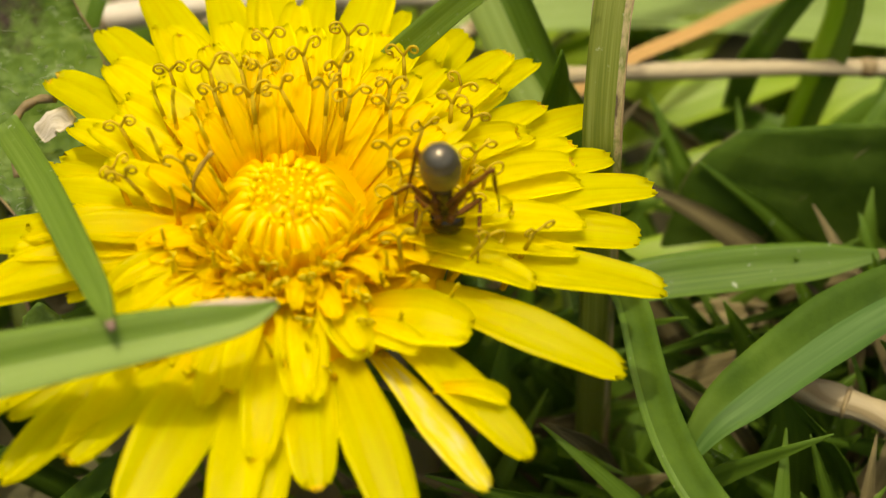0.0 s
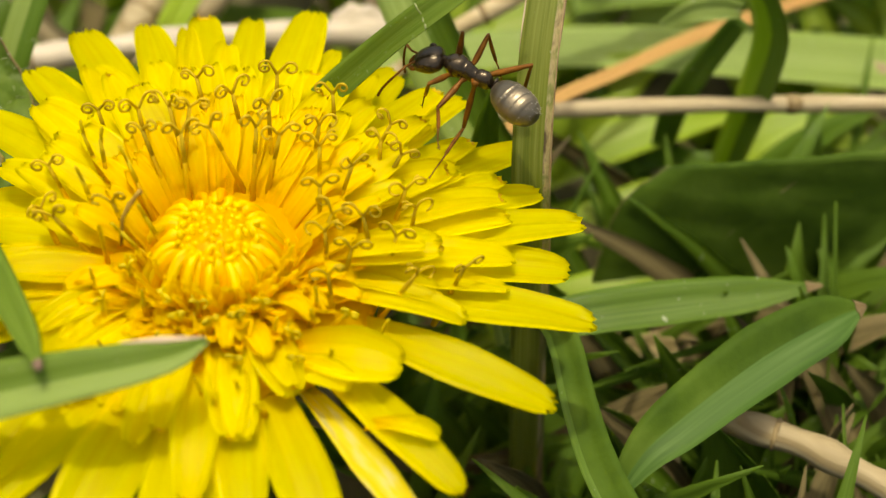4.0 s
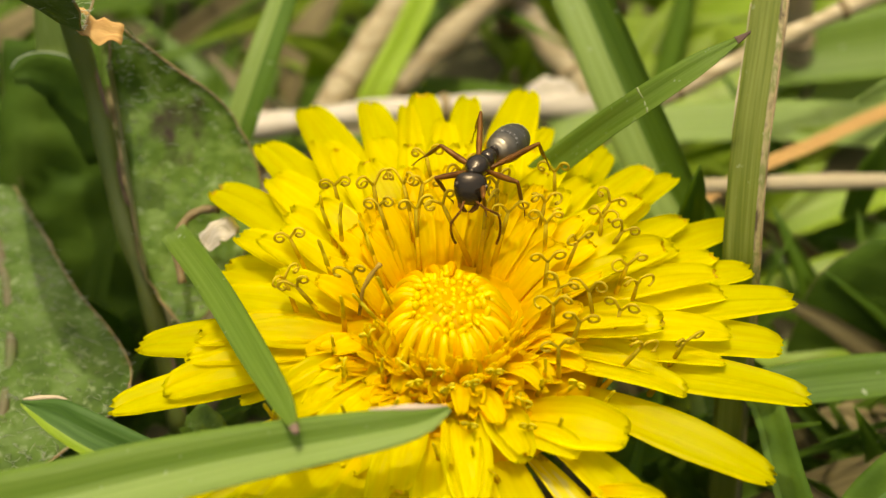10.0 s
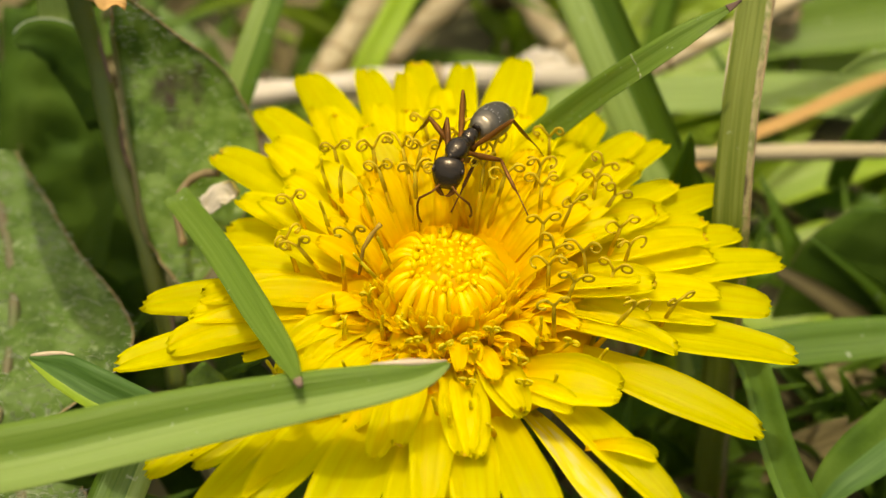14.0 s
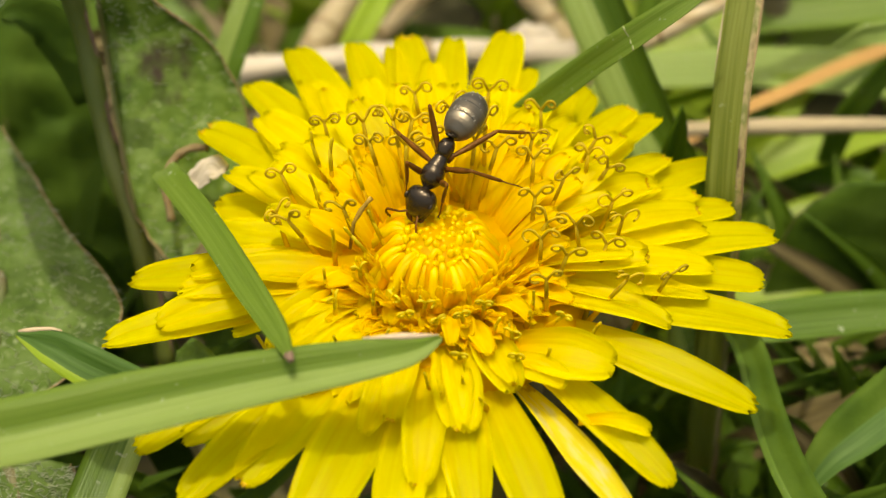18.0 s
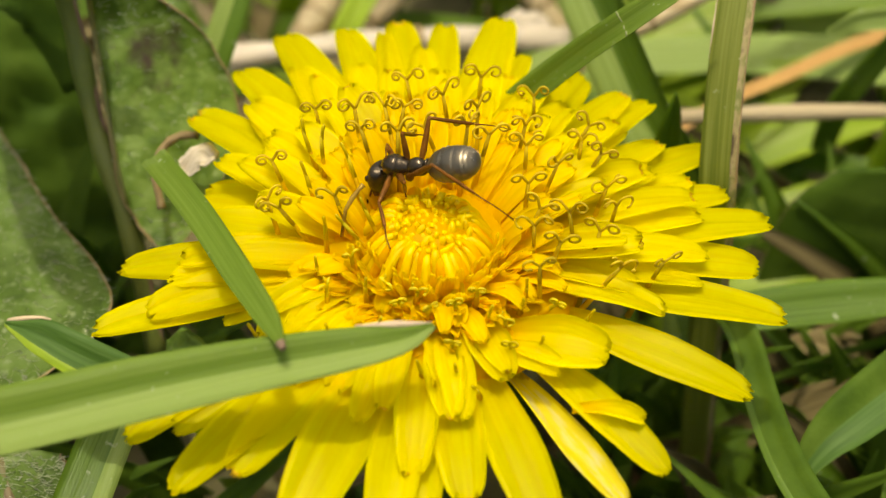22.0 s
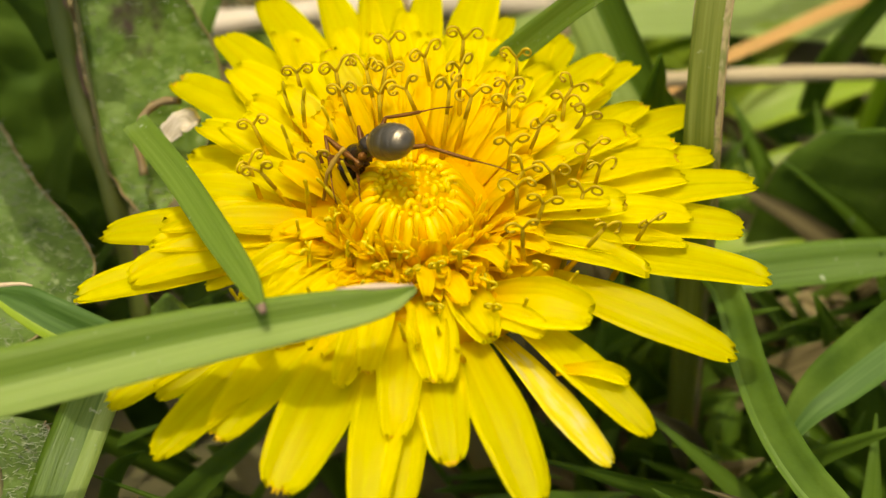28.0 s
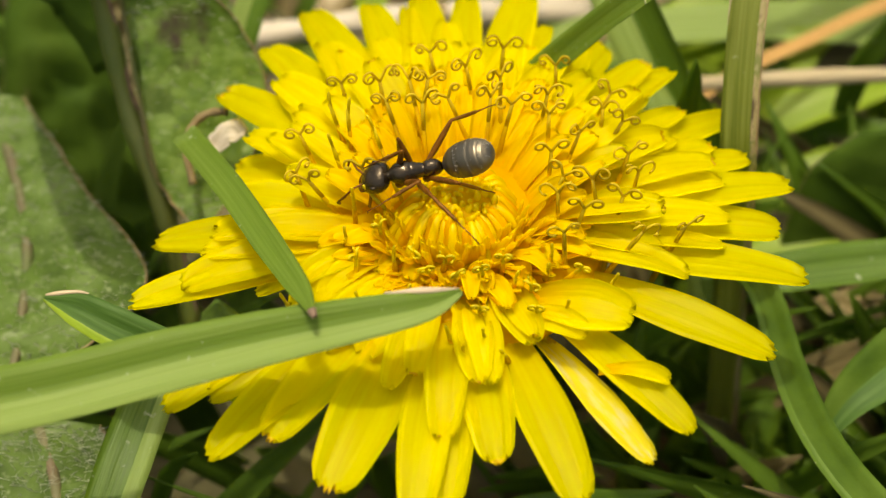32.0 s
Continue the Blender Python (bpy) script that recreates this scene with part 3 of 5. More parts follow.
straw([(8, 23, -11), (11.6, 24.0, -8.4), (17.8, 26.0, -5.9), (23.9, 28.0, -3.8), (33, 31, -1.0)], 0.55, "thin tan stalk leaning over the grass", STRAW)
straw([(24.3, 33.0, -24), (24.0, 33.0, -19.7), (22.5, 33.0, -10.6), (21.4, 33.0, -4)], 1.0, "pale dry stalk standing behind", STRAW)
straw([(22.5, -0.6, -12.5), (24.2, -2.1, -11.4), (27.8, -4.0, -11.0), (31.4, -6.6, -11.0), (40, -12, -11)], 0.75, "yellowish dry stalk lying low", STRAW)
def dead_leaf(points, widths, label, mat):
    """A crumpled scrap of dry leaf."""
    rows = ribbon_points(points, widths, 0.35, (0.1, -0.5, 1), cols=7, n=12)
    rows = [[p + Vector((0, 0.3, 1)) * MM * 0.5 * noise.noise(p * 1400) for p in row] for row in rows]
    base = new("dead_leaf")
    part("leaf_blade", sheet(bmesh.new(), rows, 0.15 * MM), mat, base)
    bm = bmesh.new()
    tube(bm, [row[3] for row in rows], [0.09 * MM * (1 - 0.6 * i / len(rows)) for i in range(len(rows))], 5)
    part("vein", bm, EDGE_BROWN if mat is not LEAF else HAIR, base)
    return tagged(base, label, "leaf")


dead_leaf([(3.6, 29.4, -13.8), (5.8, 29.4, -12.6), (7.8, 30.4, -12.8)], [0.8, 2.6, 1.2], "bleached scrap of dry leaf on the soil", STRAW_WHITE)
dead_leaf([(19.6, 6.0, -16), (22.0, 5.3, -15.0), (24.4, 5.5, -15.8)], [0.5, 1.5, 0.7], "pinkish beige scrap of dead leaf", STRAW_DULL)
dead_leaf([(-19, -11.5, -13), (-16.0, -10.0, -12), (-12, -11, -13.4)], [0.6, 1.6, 0.8], "bleached bit of dry leaf under the flower", STRAW_WHITE)
dead_leaf([(10, -12, -15.4), (14, -13.4, -14.4), (17, -13, -15)], [0.5, 1.3, 0.7], "brown bit of dead leaf under the flower", STRAW_DULL)
dead_leaf([(17, -14, -12), (18.6, -13.2, -11), (20.2, -13.6, -11.4)], [0.4, 1.3, 0.6], "pale crumb of dead leaf below the flower", STRAW_WHITE)
dead_leaf([(-12.7, 6.0, -1.2), (-11.9, 6.3, -0.6), (-11.0, 6.0, -0.7)], [0.9, 1.5, 0.5], "small white scrap of dry leaf beside a petal", STRAW_WHITE)


dead_leaf([(-13.4, -1.2, -6.4), (-12.4, -1.7, -6), (-11.6, -2.6, -6.2)], [0.5, 1.6, 1.2], "grey-green torn bit of leaf below the petals", LEAF)


# ---- dandelion leaves ----
def lobed_leaf(outline_left, outline_right, mat, label, rib_points, thickness=0.25, rib_radius=0.4, wave=0.35):
    """A leaf between a left and a right edge line (equal counts), with a midrib that stands proud."""
    base = new("dandelion_leaf")
    n = 26
    a, b = spline(mm(outline_left), n), spline(mm(outline_right), n)
    rows = []
    for i in range(n + 1):
        row = []
        for j in range(9):
            v = j / 8
            p = a[i].lerp(b[i], v)
            q = p * 1000
            p = p + Vector((0, -0.4, 1)) * MM * wave * (noise.noise(q * 0.45) + 0.5 * noise.noise(q * 1.3)) * (0.4 + math.sin(math.pi * v))
            row.append(p)
        jag = 0.25 * MM * noise.noise((i * 1.7, len(label), 0))
        row[0] = row[0] + (row[0] - row[1]).normalized() * jag
        row[-1] = row[-1] + (row[-1] - row[-2]).normalized() * jag
        rows.append(row)
    part("leaf_blade", sheet(bmesh.new(), rows, thickness * MM), mat, base)
    bm = bmesh.new()
    line = spline(mm(rib_points), 18)
    tube(bm, line, [rib_radius * MM * (1 - 0.5 * i / 18) for i in range(19)], 7)
    part("midrib", bm, RIB_RED if mat is LEAF_OLD else MIDRIB, base, "purplish midrib")
    if mat in (LEAF, LEAF_OLD):
        rng = random.Random(len(label))
        bm = bmesh.new()
        for k in range(800 if mat is LEAF_OLD else 260):
            i, j = rng.randrange(1, n), rng.randrange(0, 9)
            p = rows[i][j].lerp(rows[min(i + 1, n)][min(j + 1, 8)], rng.random())
            a = Vector((rng.gauss(0, 0.16), rng.gauss(-0.1, 0.1), rng.uniform(0.08, 0.25)))
            b = a + Vector((rng.gauss(0, 0.25), rng.gauss(0, 0.15), rng.uniform(-0.05, 0.1)))
            tube(bm, [p, p + a * MM, p + b * MM], [0.018 * MM, 0.014 * MM, 0.006 * MM], 3)
        part("down", bm, HAIR, base, "fine pale hairs")
    for side in (0, -1):
        bm = bmesh.new()
        tube(bm, [r[side] for r in rows], [MM * (0.05 + 0.10 * abs(noise.noise((q * 0.9, side, len(label))))) for q in range(len(rows))], 5)
        part("margin", bm, EDGE_BROWN if mat in (LEAF, LEAF_OLD) else MIDRIB, base, "brownish leaf margin")
    tagged(base, label, "leaf")
    return base


lobed_leaf([(-17.5, 14.2, 6.1), (-17.8, 13.6, 4.0), (-17.8, 13.0, 1.5), (-16.9, 9.0, -2.2), (-16.2, 6.5, -4.4), (-14.2, 4.2, -5.9)],
           [(-16.9, 14.2, 5.8), (-14.6, 14.2, 3.1), (-12.2, 14.0, 0.5), (-10.6, 12.0, -2.9), (-11.5, 8.0, -5.0), (-13.6, 4.0, -6.0)],
           LEAF, "mottled green dandelion leaf with brown stains and a purplish margin", [(-17.8, 13.4, 4.0), (-17.7, 12.9, 1.5), (-16.8, 8.9, -2.2), (-16.1, 6.4, -4.4)], rib_radius=0.16)
lobed_leaf([(-30, 16, -6.5), (-27, 8, -7), (-26, 1, -7), (-25, -6, -7.5)],
           [(-24.9, 14.7, -6.0), (-20.5, 7.5, -6.0), (-16.4, 1.0, -6.0), (-20.5, -4.5, -6.5)],
           LEAF_OLD, "hairy green dandelion leaf with a reddish midrib", [(-27, 16, -6.7), (-23.6, 6, -6.85), (-22.8, -1, -7.0), (-23, -6, -7.3)], rib_radius=0.4, wave=0.6)
lobed_leaf([(-26, -5, -8), (-24, -9, -8), (-23, -16, -8)], [(-18.2, -6.6, -8.0), (-17.0, -9.0, -8.0), (-15.0, -14, -8.2)],
           LEAF_OLD, "textured green dandelion leaf with a reddish midrib, near the ground", [(-22, -5, -8.1), (-20.0, -10, -8.1), (-19, -16, -8.2)], rib_radius=0.4)
# shade over this leaf comes from its dark colour
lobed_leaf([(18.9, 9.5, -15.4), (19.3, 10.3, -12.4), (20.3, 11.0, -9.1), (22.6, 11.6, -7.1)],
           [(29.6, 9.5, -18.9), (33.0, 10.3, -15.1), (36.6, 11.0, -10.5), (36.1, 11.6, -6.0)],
           LEAF_DEEP_SHADE, "broad dark green dandelion leaf in shade", [(24, 9.6, -15.5), (26, 10.4, -12), (30, 11.3, -7.6)], rib_radius=0.1)
# deep shade here is put into the leaf colour too
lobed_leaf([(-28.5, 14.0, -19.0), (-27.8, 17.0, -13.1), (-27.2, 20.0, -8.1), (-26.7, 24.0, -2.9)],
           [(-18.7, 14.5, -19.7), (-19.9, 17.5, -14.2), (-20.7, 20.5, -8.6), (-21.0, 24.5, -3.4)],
           LEAF_DEEP_SHADE, "dark green leaf in deep shade behind the pale one", [(-26, 14.4, -18), (-26, 17.4, -12), (-26, 20.4, -7)], rib_radius=0.12, wave=1.3)
# dark leaf colour in place of the shade on this fold
grass_blade([(-23.8, 16.0, 0.8), (-23.0, 16.5, 0.8), (-21.7, 17.0, -0.2), (-20.6, 16.5, -1.8), (-19.7, 15.0, -4.3)], [0.8, 2.0, 2.8, 2.6, 1.6], "leaf fold with a pale edge, coloured dark for shade", mats=LEAF_DEEP_SHADE, fold=0.3, face=(0, -0.8, 1), extra=[dry_edge(0, 1, 10, HAIR, 0.1)])
# pale colour stands in for the sun on this strip
grass_blade([(-22.2, 20.0, 2.9), (-22.3, 19.5, 1.4), (-22.3, 19.0, 0.1), (-22.1, 18.0, -0.9)], [1.6, 1.7, 1.7, 1.3], "narrow strip of leaf, coloured pale for sunlight", mats=GRASS_PALE, fold=0.2, face=(0, -1, 0.5))
# its unseen part is added and shaped to shade the leaf below
lobed_leaf([(-25.6, 16.5, 11.0), (-24.8, 12.5, 13.0), (-23.2, 7.5, 16.0), (-21.0, 3.5, 18.0), (-19.2, 2.4, 19.0)], [(-17.6, 16.5, 8.6), (-17.5, 9.4, 9.8), (-16.9, 7.0, 13.0), (-17.2, 4.5, 17.0), (-18.6, 2.3, 19.0)],
           LEAF_OLD, "hairy light green leaf lobe hanging in from above", [(-21.5, 16.5, 9.8), (-20.6, 10.8, 12.5), (-19.3, 5.0, 17.0)], rib_radius=0.15)
dead_leaf([(-18.4, 10.8, 9.6), (-17.2, 10.6, 8.6), (-16.1, 10.6, 8.2)], [0.5, 1.3, 0.9], "yellowish brown curled leaf end", STRAW_ORANGE)
straw([(-12.2, 7.9, -0.8), (-13.2, 8.1, -1.1), (-14.0, 7.5, -1.4), (-14.3, 6.3, -2.0), (-14.0, 5.0, -3.2)], 0.22, "curled brown margin of a torn leaf", EDGE_BROWN, 0)
# the purple-brown strip is the stalk's shaded right side, put in by colour
straw([(-20.3, 15.4, 9.5), (-18.9, 13.4, 2.3), (-17.9, 10.2, -2.2), (-16.2, 6.4, -6.0), (-15.0, 2.6, -12.4)], 0.56, "smooth olive green leaf stalk standing beside the mottled leaf", STALK, 0, side=(0.40, -0.10, 0.08), strip=TIP_PURPLE)


# ---- rough growth all round ----
def build_growth():
    rng = random.Random(5)
    bm = {"a": bmesh.new(), "b": bmesh.new(), "c": bmesh.new(), "d": bmesh.new(), "e": bmesh.new(), "f": bmesh.new()}
    for k in range(3000):
        y = rng.uniform(-34, 90) if k < 1500 else rng.uniform(-34, 14)
        x = rng.uniform(-75, 85) if k < 2300 else rng.uniform(4, 40)
        near = math.hypot(x, y + 1)
        if y < 18 and near < 24 and rng.random() < 0.85:
            height = rng.uniform(4, 9)
        else:
            height = rng.uniform(7, 17) if y < 16 else rng.uniform(5, 15)
        lean = Vector((rng.gauss(0, 0.7), rng.gauss(0.1, 0.5), 0)) * (1.0 if y < 18 else 2.0)
        p0 = Vector((x, y, -24.5))
        top = p0 + Vector((lean.x * height, lean.y * height, height))
        # keep the clear space over the flower and before the lens
        if top.z > -7 and (math.hypot(top.x, top.y) < 21 or top.y < 18) and abs(top.x) < 34:
            top.z = rng.uniform(-14, -8)
        mid = p0.lerp(top, 0.5) + Vector((0, 0, height * 0.15))
        w = rng.uniform(1.0, 2.6) * (1.5 if y > 22 else 1.0)
        # left of the stalk most blades take the dark shade colour
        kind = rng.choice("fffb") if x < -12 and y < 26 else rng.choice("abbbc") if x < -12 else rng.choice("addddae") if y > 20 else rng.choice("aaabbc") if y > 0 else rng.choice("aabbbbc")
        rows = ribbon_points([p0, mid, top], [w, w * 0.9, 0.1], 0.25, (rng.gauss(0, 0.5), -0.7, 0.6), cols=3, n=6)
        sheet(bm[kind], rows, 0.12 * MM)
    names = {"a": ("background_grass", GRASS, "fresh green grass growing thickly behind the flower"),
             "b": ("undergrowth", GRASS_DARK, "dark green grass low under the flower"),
             # far grass, its sunlight put in by colour
             "d": ("sunlit_grass", GRASS_LIGHT, "light yellow-green grass far behind the flower, sunlight put into its colour"),
             "c": ("dead_grass", STRAW_DULL, "dull brown dead grass among the green"),
             # shade behind the stalk, put in by the leaf colour
             "f": ("shaded_leaves", LEAF_DEEP_SHADE, "leaves crowded behind the stalk, coloured dark for shade"),
             "e": ("dry_grass", STRAW, "dry beige grass among the green")}
    for k, (name, mat, label) in names.items():
        tagged(finish(name, bm[k], mat), label, "grass", kind="stuff")


build_growth()

# ---- dandelion ----
flower = new("dandelion")
tagged(flower, "open bright yellow dandelion flower head on its stem", "flower")
HEART = Vector((-0.5, -1.9, 0))


def bezier(a, b, c, d, t):
    u = 1 - t
    return a * u ** 3 + b * 3 * u * u * t + c * 3 * u * t * t + d * t ** 3


def petal(start, tip, width, rise, mat, rng, teeth=True, droop=0.0, cup=0.10, twist=0.0, thickness=0.08, label="", taper=0.42):
    """A strap floret from start to tip (millimetres): it climbs by rise, bows over and ends in five small teeth."""
    a, d = Vector(start), Vector(tip)
    span = d - a
    b = a + span * 0.25 + Vector((0, 0, rise))
    c = a + span * 0.72 + Vector((0, 0, rise * 0.75 + droop))
    flat = Vector((span.x, span.y, 0))
    flat = flat.normalized() if flat.length > 1e-6 else Vector((1, 0, 0))
    side = Vector((-flat.y, flat.x, 0))
    side.rotate(Matrix.Rotation(twist, 3, flat))
    n, cols = 14, 9
    rows = []
    groove, wavy, phase = rng.uniform(0.02, 0.045), rng.uniform(0.015, 0.05), rng.uniform(0, 6)
    for i in range(n + 1):
        t = 1 - (1 - i / n) ** 1.35
        p = bezier(a, b, c, d, t)
        q = bezier(a, b, c, d, min(1, t + 0.02)) - bezier(a, b, c, d, max(0, t - 0.02))
        up = q.normalized().cross(side).normalized()
        if up.z < 0:
            up = -up
        w = width * (0.26 + 0.74 * min(1, t / 0.64) ** 0.9) / 2
        if t > 0.64:
            w *= 1 - taper * ((t - 0.64) / 0.36) ** 1.5
        if t > 0.9:
            w *= 1 - 0.5 * ((t - 0.9) / 0.1) ** 2
        row = []
        for j in range(cols):
            v = j / (cols - 1) * 2 - 1
            back = 0.0
            if i == n and teeth:
                back = (0.0 if j % 2 else 0.12) * width * rng.uniform(0.2, 1.3) + 0.10 * width * v * v
            lift = cup * w * v * v + groove * width * math.cos(v * 7.5) + 0.04 * width * math.sin(3.0 * t + v * 2 + width)
            row.append((p + side * (v * w + wavy * width * math.sin(5 * t + phase) * t) + up * (lift + wavy * width * math.sin(7 * t + 2 * v + phase)) - q.normalized() * back) * MM)
        rows.append(row)
    withered = 0.955 if rng.random() < 0.28 else 2.0
    mark = (lambda s, v: 1 if s > withered and 0.1 < v < 0.9 else 0) if mat is PETAL else None
    return part("petal", sheet(bmesh.new(), rows, thickness * MM, mark), [mat, PETAL_TIP] if mark else mat, flower, label)


# outer ring: bearing in degrees, reach, width, height of the tip
OUTER = [(3, 16.0, 2.6, 0.3), (-6, 15.1, 2.3, 0.0), (-17, 16.6, 2.8, 0.0), (-34, 16.4, 2.2, 0.0), (-54, 16.1, 1.9, 0.0),
         (-75, 17.0, 2.5, -0.2), (-86, 14.5, 2.4, 0.0), (-99, 17.1, 2.4, -0.3), (-94, 16.4, 2.0, -0.6), (-112, 16.9, 3.1, 0.0), (-124, 16.0, 2.5, 0.4),
         (-129, 18.0, 2.4, 0.0), (-141, 17.6, 2.0, -0.3), (-137, 15.9, 2.0, 0.0), (-161, 16.7, 2.4, 0.0), (-173, 15.1, 2.4, 0.0),
         (163, 12.2, 2.8, -0.5), (145, 15.1, 2.7, 0.0)]
OUTER_BACK = [(131, 15.8, 2.5, 0.0), (119, 16.9, 2.6, 0.0), (108, 16.0, 2.3, 0.0), (101, 14.9, 1.5, 0.3), (97, 16.0, 2.3, 0.0), (88, 15.9, 2.0, -0.2), (77, 16.6, 2.6, 0.0), (70, 13.8, 1.5, 0.2),
              (57, 14.3, 2.3, -0.4), (45, 13.8, 2.1, 0.4), (40, 14.5, 2.0, 0.2), (28, 12.7, 1.9, 0.6), (25, 15.6, 2.0, -0.5), (13, 14.6, 2.1, -0.2), (16, 13.0, 1.8, 0.4)]




def ring_petal(bearing, reach, width, z, base, base_z, rise, mat, rng, **more):
    a = radians(bearing)
    d = Vector((math.cos(a), math.sin(a), 0))
    tip = Vector((d.x * reach, d.y * reach, z))
    out = (Vector((tip.x, tip.y, 0)) - HEART).normalized()
    start = HEART + out * base + Vector((0, 0, base_z))
    return petal(start, tip, width, rise, mat, rng, twist=rng.gauss(0, 0.12), **more)


def build_petals():
    rng = random.Random(11)
    for row in OUTER + OUTER_BACK:
        ring_petal(*row, 2.6, -0.6, 1.3, PETAL, rng, droop=0.2)
    # a faded floret hanging among the front ones, and a folded one beside it
    petal((2.4, -6.4, -0.9), (7.7, -13.9, -1.1), 1.5, 1.2, PETAL_DRY, rng, droop=-0.6, cup=0.3, twist=0.15, label="faded whitish petal with brown flecks")
    petal((5.6, -9.9, 0.2), (8.6, -10.8, 0.7), 0.95, 0.5, PETAL, rng, cup=0.9)
    # a broad inner floret in front, and the doubled ones at the side
    petal((1.4, -6.2, 0.4), (7.2, -8.2, 1.7), 2.5, 1.0, PETAL, rng, cup=0.35, twist=0.25)
    petal((1.6, -6.8, 0.5), (5.1, -8.8, 1.5), 1.5, 0.8, PETAL, rng, cup=0.3, twist=0.2)
    for row in ((-160, 14.2, 2.4, 0.7), (-171, 12.3, 2.4, 0.8), (-96, 13.6, 2.0, 0.5), (-86, 11.2, 1.7, 1.2), (-104, 11.0, 1.5, 1.3), (-28, 11.4, 2.0, 1.2), (-8, 12.6, 1.8, 1.0), (8, 12.4, 1.8, 1.2), (123, 13.4, 2.3, 0.8), (138, 12.8, 2.2, 0.9)):
        ring_petal(*row, 2.4, -0.3, 1.8, PETAL, rng, droop=0.2)
    # behind the heart the florets stand up as an overlapping fan: reach, height of the tip, width, how many, material
    for reach, high, wide, count, mat in ((12.2, 1.0, 2.1, 13, PETAL), (10.2, 2.3, 2.0, 15, PETAL), (8.3, 3.3, 1.7, 18, PETAL), (6.4, 3.5, 1.25, 28, PETAL_INNER), (5.0, 3.7, 1.05, 30, PETAL_INNER)):
        for k in range(count):
            b = -22 + 224 * (k + 0.5) / count + rng.uniform(-4, 4)
            if (b < 20 or b > 160) and reach < 12 and k % 2:
                continue
            far = reach * rng.uniform(0.91, 1.06)
            ring_petal(b, far, wide * rng.uniform(0.8, 1.15), high + rng.uniform(-0.4, 0.3), 2.7, 0.6, rng.uniform(0.5, 1.0), mat, rng, droop=rng.uniform(-0.1, 0.3), cup=rng.uniform(0.05, 0.35), taper=0.5)
    # before it they are shorter, looser and hang forward
    for reach, high, wide, count, mat, keep in ((11.0, 1.0, 1.8, 12, PETAL, 0.75), (9.2, 1.4, 1.5, 14, PETAL, 0.85), (7.4, 2.1, 1.15, 18, PETAL_INNER, 1.0)):
        for k in range(count):
            b = 202 + 136 * (k + 0.5) / count + rng.uniform(-5, 5)
            if rng.random() > keep or reach > 8 and 290 < b < 322:
                continue
            far = reach * rng.uniform(0.86, 1.08)
            ring_petal(b, far, wide * rng.uniform(0.75, 1.2), high + rng.uniform(-0.5, 0.4), 2.7, 0.3, rng.uniform(0.9, 1.7), mat, rng, droop=rng.uniform(-0.2, 0.4), cup=rng.uniform(0.1, 0.5), taper=0.5)
    # narrow pointed florets that stand round the front of the heart
    for near, high, wide, count in ((3.1, 3.4, 0.60, 24), (3.7, 3.3, 0.62, 26), (4.4, 3.0, 0.66, 26), (5.2, 2.6, 0.74, 24), (6.2, 2.2, 0.84, 20)):
        for k in range(count):
            a = radians(188 + 164 * (k + 0.5) / count + rng.uniform(-5, 5))
            far = near * rng.uniform(0.88, 1.12)
            tip = HEART + Vector((math.cos(a) * far, math.sin(a) * far, high + rng.uniform(-0.5, 0.3)))
            start = HEART + Vector((math.cos(a) * 2.7, math.sin(a) * 2.7, -0.3))
            petal(start, tip, wide * rng.uniform(0.8, 1.2), rng.uniform(0.1, 0.5), PETAL_INNER, rng, teeth=False, cup=rng.uniform(0.2, 0.6), twist=rng.gauss(0, 0.25), taper=0.72)
    # florets still closed, bent over the heart
    bm = bmesh.new()
    blob(bm, (0, 0, 0), (2.1 * MM, 2.8 * MM, 2.8 * MM), 20, 14)
    blob(bm, (1.5 * MM, 0, 0), (2.1 * MM, 7.0 * MM, 7.0 * MM), 28, 14)
    bmesh.ops.rotate(bm, verts=bm.verts, cent=(0, 0, 0), matrix=Matrix.Rotation(math.pi / 2, 3, "Y"))
    bmesh.ops.translate(bm, verts=bm.verts, vec=(HEART + Vector((0, 0, 1.6))) * MM)
    part("heart", bm, PETAL_INNER, flower)
    for k in range(50):
        a = radians(k * 360 / 50 + rng.uniform(-2.5, 2.5))
        out = Vector((math.cos(a), math.sin(a), 0))
        r = rng.uniform(2.2, 2.8)
        end = rng.uniform(1.25, 1.7)
        top = rng.uniform(3.15, 3.5)
        pts = [HEART + out * (r + 0.9) + Vector((0, 0, 0.3)), HEART + out * (r + 0.45) + Vector((0, 0, 1.9)), HEART + out * (r - 0.05) + Vector((0, 0, 2.75)),
               HEART + out * (0.5 * (r + end)) + Vector((0, 0, top)), HEART + out * end + Vector((0, 0, top + rng.uniform(-0.12, 0.05)))]
        bm = bmesh.new()
        line = spline(mm(pts), 10)
        tube(bm, line, [MM * q for q in (0.22, 0.24, 0.25, 0.25, 0.25, 0.24, 0.22, 0.20, 0.175, 0.15, 0.10)], 7)
        part("bud", bm, BUD if k % 3 else PETAL_INNER, flower)
    for k in range(84):
        r = 1.75 * math.sqrt((k + 0.5) / 84)
        a = k * 2.39996
        c = HEART + Vector((math.cos(a) * r + rng.gauss(0, 0.05), math.sin(a) * r + rng.gauss(0, 0.05), 3.56 - 0.07 * r * r + rng.uniform(-0.14, 0.14)))
        tilt = Vector((rng.gauss(0, 0.1), rng.gauss(0, 0.1), 0))
        q = rng.uniform(0.55, 0.78)
        bm = bmesh.new()
        line = mm([c + Vector((0, 0, -1.2)), c + Vector((0, 0, -0.3)), c, c + tilt + Vector((0, 0, 0.14)), c + tilt * 1.5 + Vector((0, 0, 0.2))])
